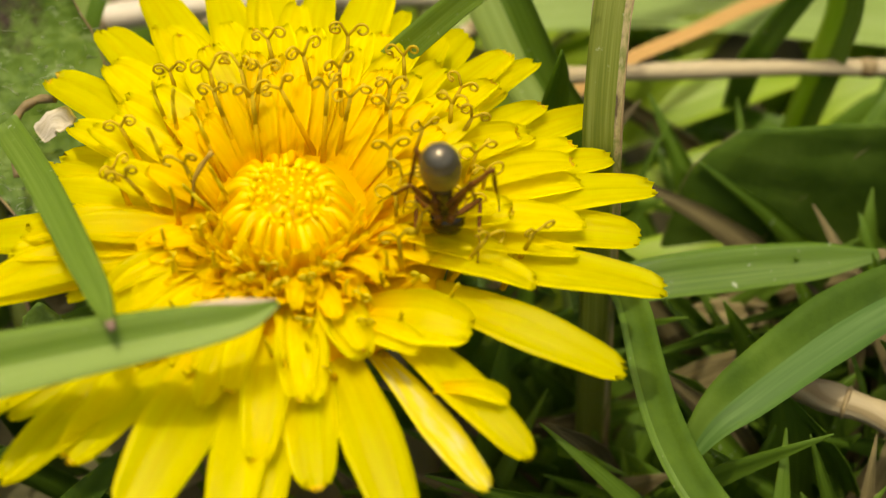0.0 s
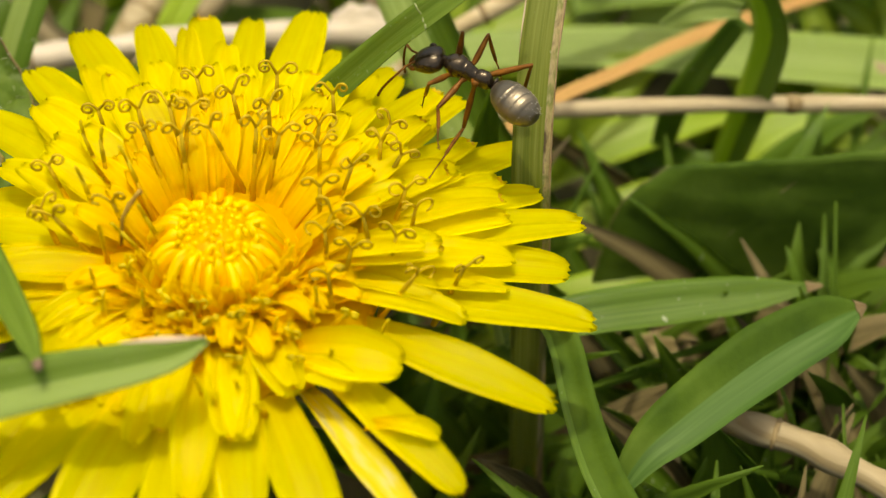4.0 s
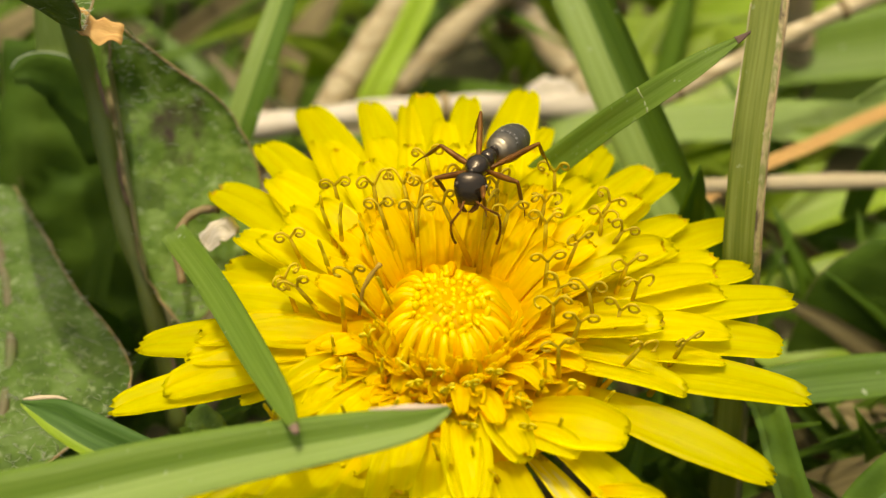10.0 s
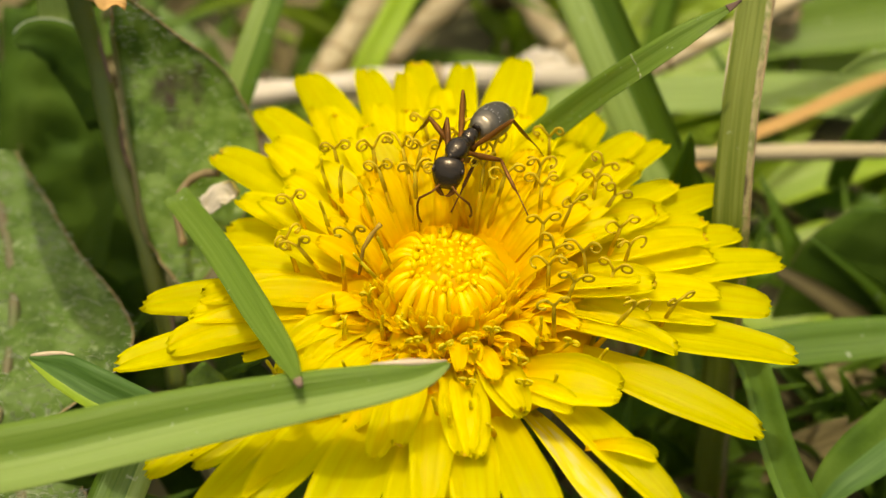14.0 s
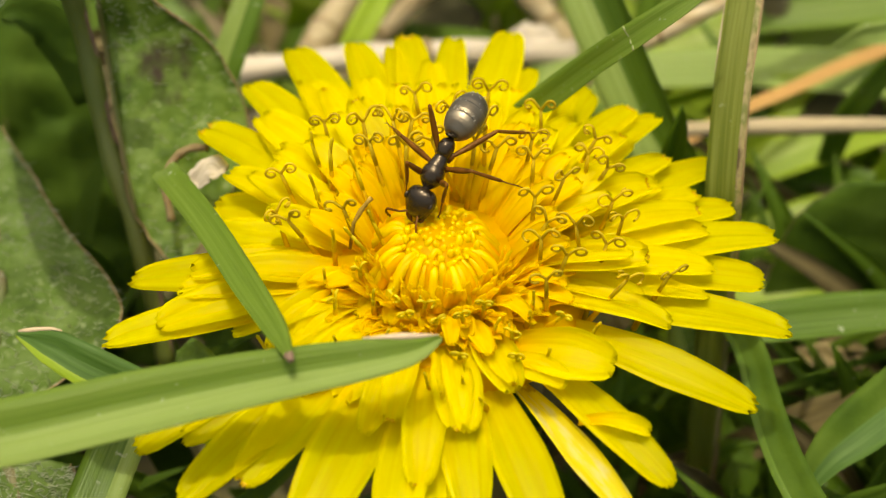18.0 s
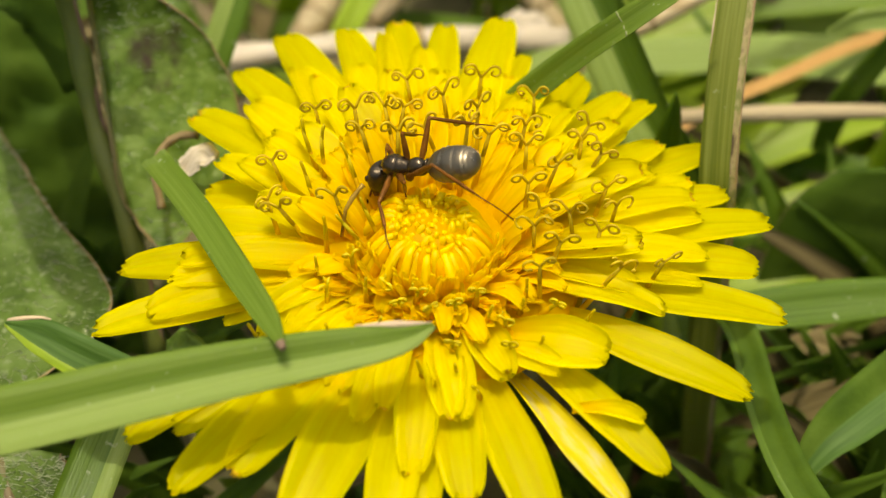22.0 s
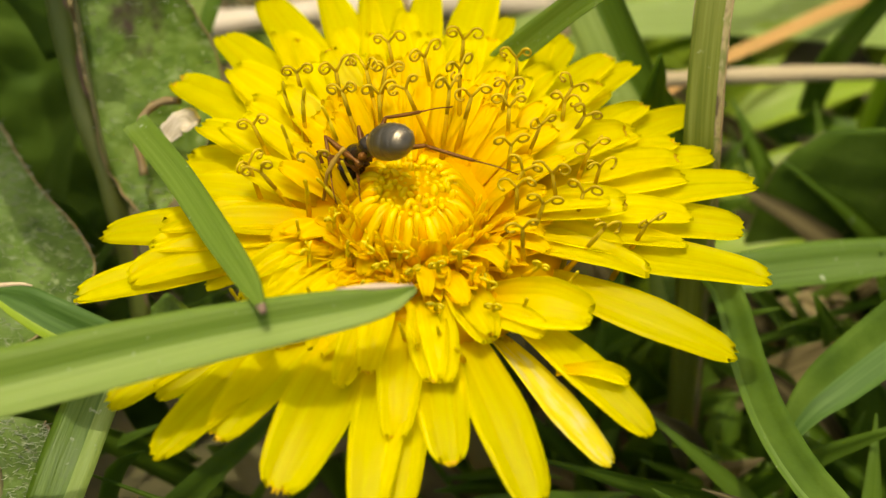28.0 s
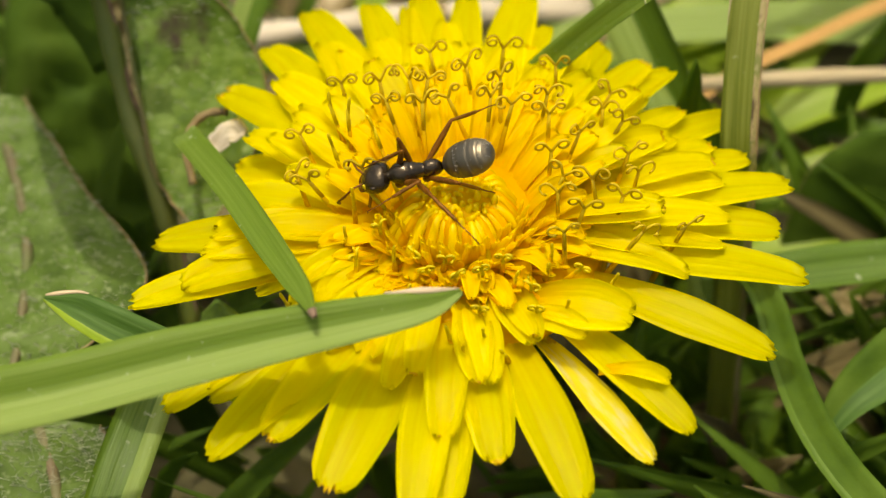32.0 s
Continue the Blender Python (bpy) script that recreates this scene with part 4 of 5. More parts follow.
        tube(bm, line, [MM * q * e for e in (0.18, 0.22, 0.23, 0.17, 0.06)], 7)
        part("bud", bm, BUD, flower)


def stigma_mesh(name, rng, tall, closed=False, size=1.0):
    """A thin style that forks into two arms, each rolled up into a ring; or one still closed, a blunt rod."""
    bm = bmesh.new()
    bend = rng.gauss(0, 0.12)
    line = [Vector((bend, 0, -tall)), Vector((bend * 0.5, 0, -tall * 0.5)), Vector((0, 0, 0))]
    tube(bm, [p * MM for p in line], [0.16 * MM, 0.125 * MM, 0.07 * MM], 6)
    at = len(bm.faces)
    tube(bm, [p * MM for p in (line[1].lerp(line[2], 0.35), line[1].lerp(line[2], 0.7), line[2])], [0.10 * MM, 0.105 * MM, 0.08 * MM], 6)
    if closed:
        tip = Vector((rng.gauss(0, 0.15), rng.gauss(0, 0.1), 0.7))
        tube(bm, [p * MM for p in (Vector((0, 0, -0.4)), tip * 0.4, tip * 0.85, tip)], [0.065 * MM, 0.08 * MM, 0.085 * MM, 0.03 * MM], 6)
    else:
        for s in (-1, 1):
            turns = rng.uniform(1.05, 1.45)
            big = rng.uniform(0.23, 0.33) * size
            rise = rng.uniform(0.12, 0.40)
            out = rng.uniform(0.12, 0.34) * size ** 3
            twist = rng.gauss(0, 0.25)
            pts = [Vector((0, 0, -0.05)), Vector((s * out * 0.5, 0, rise * 0.5))]
            for k in range(17):
                u = k / 16
                ang = math.pi * 0.95 - u * turns * 2 * math.pi
                r = big * (1 - 0.45 * u)
                pts.append(Vector((s * (big + out + r * math.cos(ang)), (twist + 0.10 * s) * u, rise + r * math.sin(ang) * 0.95)))
            tube(bm, [p * MM for p in pts], [MM * (0.074 - 0.022 * k / 18) for k in range(19)], 5)
    bm.faces.ensure_lookup_table()
    for f in bm.faces[at:]:
        f.material_index = 1
    me = bpy.data.meshes.new(name)
    for f in bm.faces:
        f.smooth = True
    bm.to_mesh(me)
    bm.free()
    me.materials.append(STYLE)
    me.materials.append(STIGMA_PALE if closed else STIGMA)
    return me


STIGMAS_BACK = [(-1.6, 6.1, 4.8), (0.1, 4.3, 5.5), (2.0, 6.6, 4.5), (1.7, 3.5, 5.5), (-5.9, 4.6, 4.3), (-4.0, 3.8, 5.1), (-3.7, 2.3, 5.3), (-2.6, 3.5, 5.5), (-1.7, 3.4, 5.6), (-0.8, 2.1, 5.6), (1.2, 2.2, 5.5), (2.2, 1.9, 5.3), (-2.0, 1.9, 5.5), (-7.8, 1.5, 4.0), (-7.9, -0.8, 3.8), (-4.8, -1.1, 4.4), (4.5, 5.6, 4.2), (3.9, 2.8, 5.0), (3.9, 1.5, 5.0), (5.3, 0.7, 4.6), (3.9, -0.5, 4.6), (4.1, -2.6, 4.1), (6.6, 2.8, 4.0), (7.5, 2.2, 3.7), (7.6, 0.2, 3.6), (8.0, -0.7, 3.3), (5.7, -1.8, 4.1), (7.1, -2.4, 3.5), (5.2, -3.6, 4.1), (4.4, -1.7, 4.2), (7.1, 4.2, 3.6), (7.9, -4.2, 3.1), (10.0, -3.3, 2.4), (4.2, -5.0, 4.1), (-7.3, -1.4, 3.9)]
STIGMAS_CLOSED = [(-6.4, 3.0, 4.4), (-5.5, 2.1, 4.9), (-4.3, 0.9, 5.0), (-6.2, 0.2, 4.6), (-3.5, -1.6, 4.2), (-5.2, -2.5, 4.1), (-4.4, -2.5, 4.1)]
STIGMAS_FRONT = [(6.5, -5.8, 1.6), (4.3, -7.5, 1.9), (6.4, -7.3, 1.3), (-9.3, -2.6, 1.3), (-8.3, -6.4, 1.2), (-5.6, -3.8, 2.7), (-5.1, -5.1, 2.6), (-4.0, -3.9, 3.3), (-3.4, -5.3, 3.1), (-5.0, -7.0, 2.1), (-2.4, -5.4, 3.3), (-1.9, -6.2, 3.1), (-1.1, -5.8, 3.3), (-2.8, -7.0, 2.7), (-0.6, -6.5, 3.0), (0.5, -6.3, 3.1), (1.5, -5.7, 3.2), (2.0, -6.5, 2.8), (2.7, -6.8, 2.5), (3.5, -5.9, 2.6), (3.7, -5.1, 2.8), (2.9, -7.8, 2.1), (5.0, -5.6, 2.2), (-1.0, -9.0, 2.0), (-0.4, -9.6, 1.7), (0.5, -9.0, 2.0), (1.4, -9.8, 1.6), (0.4, -7.9, 2.4), (-1.2, -7.7, 2.5)]


def build_stigmas():
    rng = random.Random(3)
    tall = [stigma_mesh("stigma", rng, rng.uniform(4.4, 5.4)) for k in range(9)]
    shut = [stigma_mesh("stigma", rng, rng.uniform(4.0, 4.8), True) for k in range(4)]
    short = [stigma_mesh("stigma", rng, rng.uniform(0.9, 1.6), k % 2 == 0, 0.62) for k in range(9)]
    for me in short:
        me.materials[1] = STIGMA_PALE
    for meshes, spots in ((tall, STIGMAS_BACK), (shut, STIGMAS_CLOSED), (short, STIGMAS_FRONT)):
        for x, y, z in spots:
            ob = new("stigma", meshes[rng.randrange(len(meshes))])
            ob.parent = flower
            out = Vector((x + 0.5, y + 1.9, 0)).normalized()
            lean = rng.uniform(8, 20) if meshes is not short else rng.uniform(4, 22)
            axis = Vector((-out.y, out.x, 0))
            turn = Matrix.Rotation(radians(lean), 4, axis) @ Matrix.Rotation(rng.gauss(0, 0.4), 4, "Z") @ Matrix.Rotation(rng.gauss(0, 0.15), 4, "Y")
            ob.matrix_basis = Matrix.Translation(Vector((x, y, z)) * MM) @ turn


def withered_floret():
    """One brown shrivelled floret among the fresh ones."""
    bm = bmesh.new()
    tube(bm, mm([(-4.5, -2.3, 3.0), (-4.3, -2.0, 4.4), (-4.0, -1.75, 4.9), (-3.7, -1.5, 5.2), (-3.5, -1.4, 5.4)]), [MM * q for q in (0.08, 0.09, 0.13, 0.09, 0.13)], 7)
    part("withered_floret", bm, WITHERED, flower, "brown shrivelled floret")


def build_stem():
    bm = bmesh.new()
    line = spline(mm([(1, 1, -25), (0.3, 0, -14), (-0.3, -1.2, -4)]), 14)
    tube(bm, line, 1.5 * MM, 12)
    part("stem", bm, MIDRIB, flower, "pale reddish green hollow stem")
    bm = bmesh.new()
    blob(bm, (0, 0, 0), (1.6 * MM, 3.4 * MM, 3.4 * MM))
    bmesh.ops.rotate(bm, verts=bm.verts, cent=(0, 0, 0), matrix=Matrix.Rotation(math.pi / 2, 3, "Y"))
    bmesh.ops.translate(bm, verts=bm.verts, vec=Vector((-0.5, -1.6, -2.2)) * MM)
    part("receptacle", bm, GRASS, flower, "green base of the flower head")
    rng = random.Random(8)
    for k in range(16):
        a = radians(k * 22.5 + rng.uniform(-5, 5))
        out = Vector((math.cos(a), math.sin(a), 0))
        rows = ribbon_points([HEART + out * 2.6 + Vector((0, 0, -3.2)), HEART + out * 4.6 + Vector((0, 0, -2.2)), HEART + out * 7.0 + Vector((0, 0, -2.8))],
                             [2.0, 1.7, 0.2], 0.2, (0, 0, 1), cols=5, n=8)
        part("bract", sheet(bmesh.new(), rows, 0.2 * MM), GRASS, flower)


build_petals()
build_stigmas()
build_stem()
withered_floret()

# ---- ant ----
ant = new("ant")
tagged(ant, "glossy black ant with reddish brown legs foraging over the flower", "ant")


def lathe(bm, rows, sides=18):
    """A closed body along x through rows of (x, half width, half height, middle z)."""
    uv = bm.loops.layers.uv.verify()
    rings = [[bm.verts.new(Vector((x, w * math.cos(a), zc + h * math.sin(a))) * MM) for a in (2 * math.pi * k / sides for k in range(sides))] for x, w, h, zc in rows]
    for i, (a, b) in enumerate(zip(rings, rings[1:])):
        for k in range(sides):
            q = (k + 1) % sides
            f = bm.faces.new([a[k], a[q], b[q], b[k]])
            for loop, (u, v) in zip(f.loops, ((k, i), (k + 1, i), (k + 1, i + 1), (k, i + 1))):
                loop[uv].uv = (u / sides, v / len(rings))
    bm.faces.new(rings[0][::-1])
    bm.faces.new(rings[-1])
    bmesh.ops.recalc_face_normals(bm, faces=bm.faces)
    return bm


def smooth_rows(rows, n):
    """More rows between the given ones, on smooth curves."""
    first = spline([(r[0], r[1], r[2]) for r in rows], n)
    mid = spline([(r[0], r[3], 0) for r in rows], n)
    return [(p.x, max(p.y, 0.01), max(p.z, 0.01), q.y) for p, q in zip(first, mid)]


NECK, WAIST = Vector((1.25, 0, 0.06)), Vector((-1.25, 0, -0.12))


def build_ant():
    # the thorax: rounded pronotum, saddle, and propodeum, with a seam between each
    rows = smooth_rows([(1.28, 0.16, 0.17, 0.02), (1.14, 0.32, 0.30, 0.02), (0.88, 0.50, 0.46, 0.05), (0.52, 0.54, 0.52, 0.06), (0.20, 0.46, 0.47, 0.02), (-0.05, 0.37, 0.41, -0.02),
                        (-0.30, 0.34, 0.37, -0.08), (-0.52, 0.38, 0.43, -0.05), (-0.82, 0.38, 0.45, -0.04), (-1.06, 0.30, 0.36, -0.08), (-1.22, 0.14, 0.18, -0.14)], 44)
    dent = [(x, w * (1 - 0.10 * math.exp(-((x - 0.24) / 0.035) ** 2) - 0.12 * math.exp(-((x + 0.34) / 0.035) ** 2)),
             h * (1 - 0.08 * math.exp(-((x - 0.24) / 0.035) ** 2) - 0.10 * math.exp(-((x + 0.34) / 0.035) ** 2)), zc) for x, w, h, zc in rows]
    part("thorax", lathe(bmesh.new(), dent, 20), CUTICLE, ant)
    bm = bmesh.new()
    blob(bm, WAIST * MM + Vector((-0.08, 0, 0.12)) * MM, (0.11 * MM, 0.27 * MM, 0.36 * MM), 14, 10)
    tube(bm, mm([(-1.1, 0, -0.2), (-1.35, 0, -0.22), (-1.6, 0, -0.14)]), [0.15 * MM, 0.12 * MM, 0.13 * MM], 8)
    part("petiole", bm, CUTICLE, ant, "small upright scale at the waist")
    # the gaster: five overlapping plates, each stepping in to the next
    marks = (0.28, 0.98, 1.62, 2.08, 2.36)
    rows = []
    for k in range(61):
        x = 0.14 + 2.50 * k / 60
        u = (x - 1.35) / 1.30
        r = max(0.0, 1 - abs(u) ** 2.3) ** 0.5
        step = max([0.03 * max(0.0, 1 - (x - q) / 0.22) for q in marks if x >= q] or [0])
        rows.append((-x, 0.83 * r * (1 - step) * (1 + 0.03 * u) + 0.02, 0.80 * r * (1 - step) + 0.02, 0.08 + 0.06 * u))
    gaster = part("gaster", lathe(bmesh.new(), rows[::-1], 32), CUTICLE_GREY, ant, "dark grey banded gaster with a silky sheen")
    gaster.matrix_basis = Matrix.Translation(WAIST * MM)
    rng = random.Random(6)
    for k in range(44):
        x = rng.choice(marks[1:]) + rng.uniform(-0.1, 0.16)
        a = rng.uniform(0.1, math.pi - 0.1)
        r = max(0.0, 1 - abs((x - 1.35) / 1.30) ** 2.3) ** 0.5
        root = Vector((-x, 0.82 * r * math.cos(a), 0.10 + 0.78 * r * math.sin(a)))
        bm = bmesh.new()
        tube(bm, mm([root, root + Vector((-0.10, 0.05 * math.cos(a), 0.06 * math.sin(a)))]), [0.014 * MM, 0.006 * MM], 4)
        part("bristle", bm, SILVER, gaster)
    # the head: broad and slightly hollow behind, narrowing to the jaws
    rows = smooth_rows([(0.04, 0.20, 0.16, 0.0), (0.10, 0.48, 0.33, 0.01), (0.26, 0.66, 0.45, 0.02), (0.55, 0.75, 0.52, 0.0), (0.88, 0.72, 0.50, -0.03), (1.16, 0.62, 0.42, -0.06),
                        (1.38, 0.50, 0.31, -0.10), (1.50, 0.36, 0.18, -0.12)], 26)
    head = part("head", lathe(bmesh.new(), rows, 24), CUTICLE, ant)
    head.matrix_basis = Matrix.Translation(NECK * MM)
    for s in (-1, 1):
        bm = bmesh.new()
        blob(bm, Vector((0.66, s * 0.66, 0.22)) * MM, (0.18 * MM, 0.10 * MM, 0.15 * MM), 12, 8)
        part("eye", bm, CUTICLE, head)
        bm = bmesh.new()
        tube(bm, mm([(1.36, s * 0.36, -0.12), (1.58, s * 0.33, -0.18), (1.76, s * 0.16, -0.22), (1.82, s * 0.02, -0.22)]), [0.15 * MM, 0.14 * MM, 0.09 * MM, 0.02 * MM], 8)
        part("mandible", bm, LEG, head, "brown toothed mandible")
    bm = bmesh.new()
    tube(bm, mm([(-0.16, 0, -0.02), (0.12, 0, 0.0)]), [0.15 * MM, 0.2 * MM], 10)
    part("neck", bm, CUTICLE, head)
    feelers = []
    for s in (-1, 1):
        bm = bmesh.new()
        tube(bm, mm([(0, 0, 0), (0.35, s * 0.42, 0.14), (0.62, s * 1.02, 0.22)]), [0.06 * MM, 0.05 * MM, 0.065 * MM], 7)
        line = spline(mm([(0.62, s * 1.02, 0.22), (1.05, s * 1.15, 0.02), (1.65, s * 1.18, -0.38), (2.15, s * 1.10, -0.85)]), 20)
        tube(bm, line, [MM * (0.046 + 0.016 * k / 20 + (0.010 if k % 2 else 0.0)) for k in range(20)] + [0.02 * MM], 7)
        ob = part("antenna", bm, LEG, head, "elbowed brown antenna")
        feelers.append(ob)
    return head, gaster, feelers


HIPS = [(0.72, 0.34), (0.12, 0.38), (-0.50, 0.36)]
FEMUR = [1.7, 1.8, 2.35]
SHIN = [2.7, 3.2, 4.3]


def build_legs():
    legs = []
    for k in range(3):
        for s in (-1, 1):
            bm = bmesh.new()
            f = FEMUR[k]
            tube(bm, mm([(-0.30, 0, 0.05), (-0.05, 0, 0), (0.12, 0, 0), (f * 0.35, 0, 0.04), (f * 0.7, 0, 0.02), (f * 0.95, 0, 0), (f, 0, 0)]), [MM * q for q in (0.21, 0.18, 0.10, 0.155, 0.135, 0.095, 0.08)], 9)
            leg = part("leg", bm, LEG, ant)
            bm = bmesh.new()
            n = SHIN[k]
            tube(bm, mm([(-0.03, 0, 0), (n * 0.06, 0, 0.015), (n * 0.30, 0, 0.02), (n * 0.50, 0, 0.0), (n * 0.53, 0, 0.0)]), [MM * q for q in (0.065, 0.08, 0.095, 0.08, 0.05)], 8)
            line = mm([(n * (0.52 + 0.12 * q), 0.015 * math.sin(2 * q), -0.05 * math.sin(math.pi * q / 4)) for q in range(5)])
            tube(bm, line, [MM * q for q in (0.045, 0.036, 0.034, 0.030, 0.036)], 6)
            for q in (-1, 1):
                tube(bm, mm([(n * 0.985, 0, 0), (n * 1.0 + 0.03, q * 0.06, -0.03), (n + 0.05, q * 0.09, -0.08)]), [0.02 * MM, 0.014 * MM, 0.004 * MM], 4)
            tube(bm, mm([(n * 0.51, 0, -0.03), (n * 0.58, 0.03, -0.12)]), [0.02 * MM, 0.006 * MM], 4)
            shin = part("tibia", bm, LEG, leg, "thin brown shin and foot")
            legs.append((k, s, leg, shin))
    return legs


ANT_HEAD, ANT_GASTER, ANT_FEELERS = build_ant()
ANT_LEGS = build_legs()

ANT_PATH = [
    # seconds; thorax: place in millimetres, roll, pitch (nose up), bearing; gaster: pitch, turn; head: pitch, turn
    (0.0, 6.12, -3.35, 4.50, -30, -82, 54, 7, -0, 16, 3),
    (0.5, 6.12, -3.30, 4.50, -36, -84, 27, 6, 4, 15, 11),
    (1.0, 6.03, -2.88, 4.46, -3, -83, 18, 23, -3, -0, 12),
    (1.5, 6.60, -2.88, 4.44, -61, -66, -60, 6, 27, -5, 32),
    (1.8, 5.99, -3.15, 4.86, -8, -39, 5, -10, 18, -10, 11),
    (2.0, 5.38, -3.41, 5.29, -2, 0, 28, -25, 8, -14, -11),
    (2.2, 6.51, -3.09, 4.72, -15, 7, 4, -13, 29, -35, 27),
    (2.5, 10.79, -1.97, 3.87, -5, -39, 31, 6, -7, -11, 8),
    (2.7, 11.77, -2.09, 4.87, -7, -22, 35, -1, -16, -22, -12),
    (3.0, 12.76, 1.20, 6.36, 0, -10, 81, 23, -2, 25, 12),
    (3.2, 12.22, 2.62, 5.96, -5, 36, 128, -21, -28, -50, -2),
    (3.5, 12.16, 4.20, 5.35, 0, 9, 131, 8, -27, -38, 23),
    (4.5, 8.00, 5.80, 5.90, 0, 6, 185, -5, -10, -20, 0),
    (5.5, 3.10, 6.28, 6.52, -2, 23, 249, -13, -16, -54, -21),
    (6.0, 0.65, 3.12, 6.31, 1, -7, 229, 13, -1, -0, 27),
    (6.5, 0.69, 2.74, 5.98, -1, -38, 231, 31, -3, 25, 23),
    (7.0, 0.83, 3.27, 6.24, -0, -3, 245, -0, -14, 10, -9),
    (7.5, 1.13, 3.50, 6.84, -0, 14, 251, -0, -14, -43, 0),
    (8.0, 1.16, 3.52, 6.66, 0, 9, 248, 3, -8, -43, -7),
    (8.5, 0.99, 3.59, 7.22, 1, 19, 237, -1, 0, -36, -11),
    (9.0, 0.97, 3.56, 7.28, 0, 21, 237, -3, -2, -40, -38),
    (9.5, 1.02, 3.63, 6.91, -0, 15, 243, 5, -8, -54, -5),
    (10.0, 1.00, 3.32, 6.99, 1, 20, 245, -4, -10, -62, 27),
    (10.5, 0.66, 3.05, 6.75, 0, 12, 246, 2, -11, -53, -2),
    (11.0, 0.65, 2.80, 6.90, 0, 14, 248, -1, -14, -28, -0),
    (11.5, 0.46, 2.74, 6.86, -0, 14, 242, 0, -10, -51, -11),
    (12.0, 0.48, 2.86, 6.75, 0, 10, 242, 3, -8, -53, 17),
    (12.5, 0.47, 2.35, 6.74, 0, 11, 247, 0, -12, -54, 6),
    (13.0, 0.43, 2.40, 6.78, 0, 13, 250, 0, -16, -39, 0),
    (13.5, 0.24, 2.16, 7.02, 0, 18, 240, -5, -5, -35, -6),
    (14.0, 0.22, 2.40, 6.75, 1, 10, 242, 4, -9, -53, 18),
    (14.5, 0.30, 2.42, 6.71, 1, 15, 244, -3, -11, -58, 13),
    (15.0, 0.27, 2.27, 6.71, 1, 12, 242, 1, -6, -51, -6),
    (15.5, 0.25, 2.26, 6.92, -1, 14, 248, -1, -16, -44, -35),
    (17.5, -0.21, 0.45, 6.27, 1, -11, 249, 14, -10, -57, -4),
    (18.0, -0.50, 0.29, 5.94, -2, -40, 237, 35, 2, -15, -5),
    (18.5, -0.86, -0.10, 6.77, -1, -9, 233, -14, -1, -49, 11),
    (19.0, -0.95, -0.35, 6.80, -0, -7, 234, -13, -3, -31, 7),
    (19.5, -1.09, -1.01, 5.37, -7, -36, 179, -10, 11, -28, 0),
    (20.0, -1.25, -0.97, 5.37, -7, -34, 179, -16, 5, -28, 4),
    (20.5, -1.31, -1.07, 5.36, -8, -29, 180, -21, 10, -35, 1),
    (21.0, -1.40, -1.00, 5.29, -6, -38, 179, -9, 8, -29, -5),
    (21.5, -1.40, -0.86, 5.30, -6, -36, 175, -16, 8, -30, -10),
    (22.0, -1.67, 0.36, 4.78, 10, -26, 153, 0, 8, -55, -12),
    (22.5, -1.77, 0.20, 4.63, 13, -48, 148, 16, 11, -26, -10),
    (23.0, -2.98, -0.71, 4.53, 1, -50, 125, 11, 18, -8, -5),
    (23.5, -2.89, -0.98, 4.51, -0, -55, 123, 12, 8, 5, 2),
    (24.0, -2.97, -0.66, 4.48, 7, -42, 132, 4, 8, -12, -6),
    (24.5, -3.46, -1.05, 4.53, 8, -43, 133, 8, 10, -10, -7),
    (26.5, -2.28, -0.73, 4.48, 6, -56, 135, 26, 4, -13, -5),
    (27.0, -2.31, -0.26, 4.60, 11, -50, 143, 22, -1, -35, -0),
    (27.5, -2.50, -0.66, 4.53, 12, -58, 139, 26, 0, -27, 3),
    (28.0, -2.83, -0.68, 4.40, 9, -60, 138, 25, 5, -30, -3),
    (28.5, -1.52, -0.28, 5.00, 9, -17, 138, 0, -10, -47, -8),
    (29.0, -0.82, -1.00, 5.40, -13, -2, 137, -7, 3, -20, 38),
    (29.2, -1.05, -0.55, 5.36, -16, -9, 155, 11, -11, -5, 27),
    (29.5, -2.07, -1.48, 5.30, -19, -25, 177, -2, -16, 5, 36),
    (29.7, -2.16, -1.42, 5.02, -22, -44, 188, 9, -25, -6, 9),
    (30.0, -3.30, -1.46, 4.60, -20, -30, 221, -19, -34, -25, 36),
    (30.2, -3.12, -1.61, 4.56, -16, -35, 231, -21, -39, -25, 19),
    (30.5, -2.79, -2.72, 4.50, -27, -57, 214, -0, -23, -25, -2),
    (30.7, -2.52, -2.80, 4.46, -28, -60, 214, 3, -22, -25, 6),
    (31.0, -2.65, -3.10, 4.40, -36, -65, 203, 13, -16, -25, -1),
    (31.2, -2.46, -2.79, 4.40, -31, -63, 211, 10, -18, -25, -2),
    (31.5, -2.73, -3.12, 4.40, -34, -62, 205, 8, -20, -25, 0),
    (32.0, -2.31, -2.13, 5.20, -17, -7, 188, -27, -11, -29, -15),
]
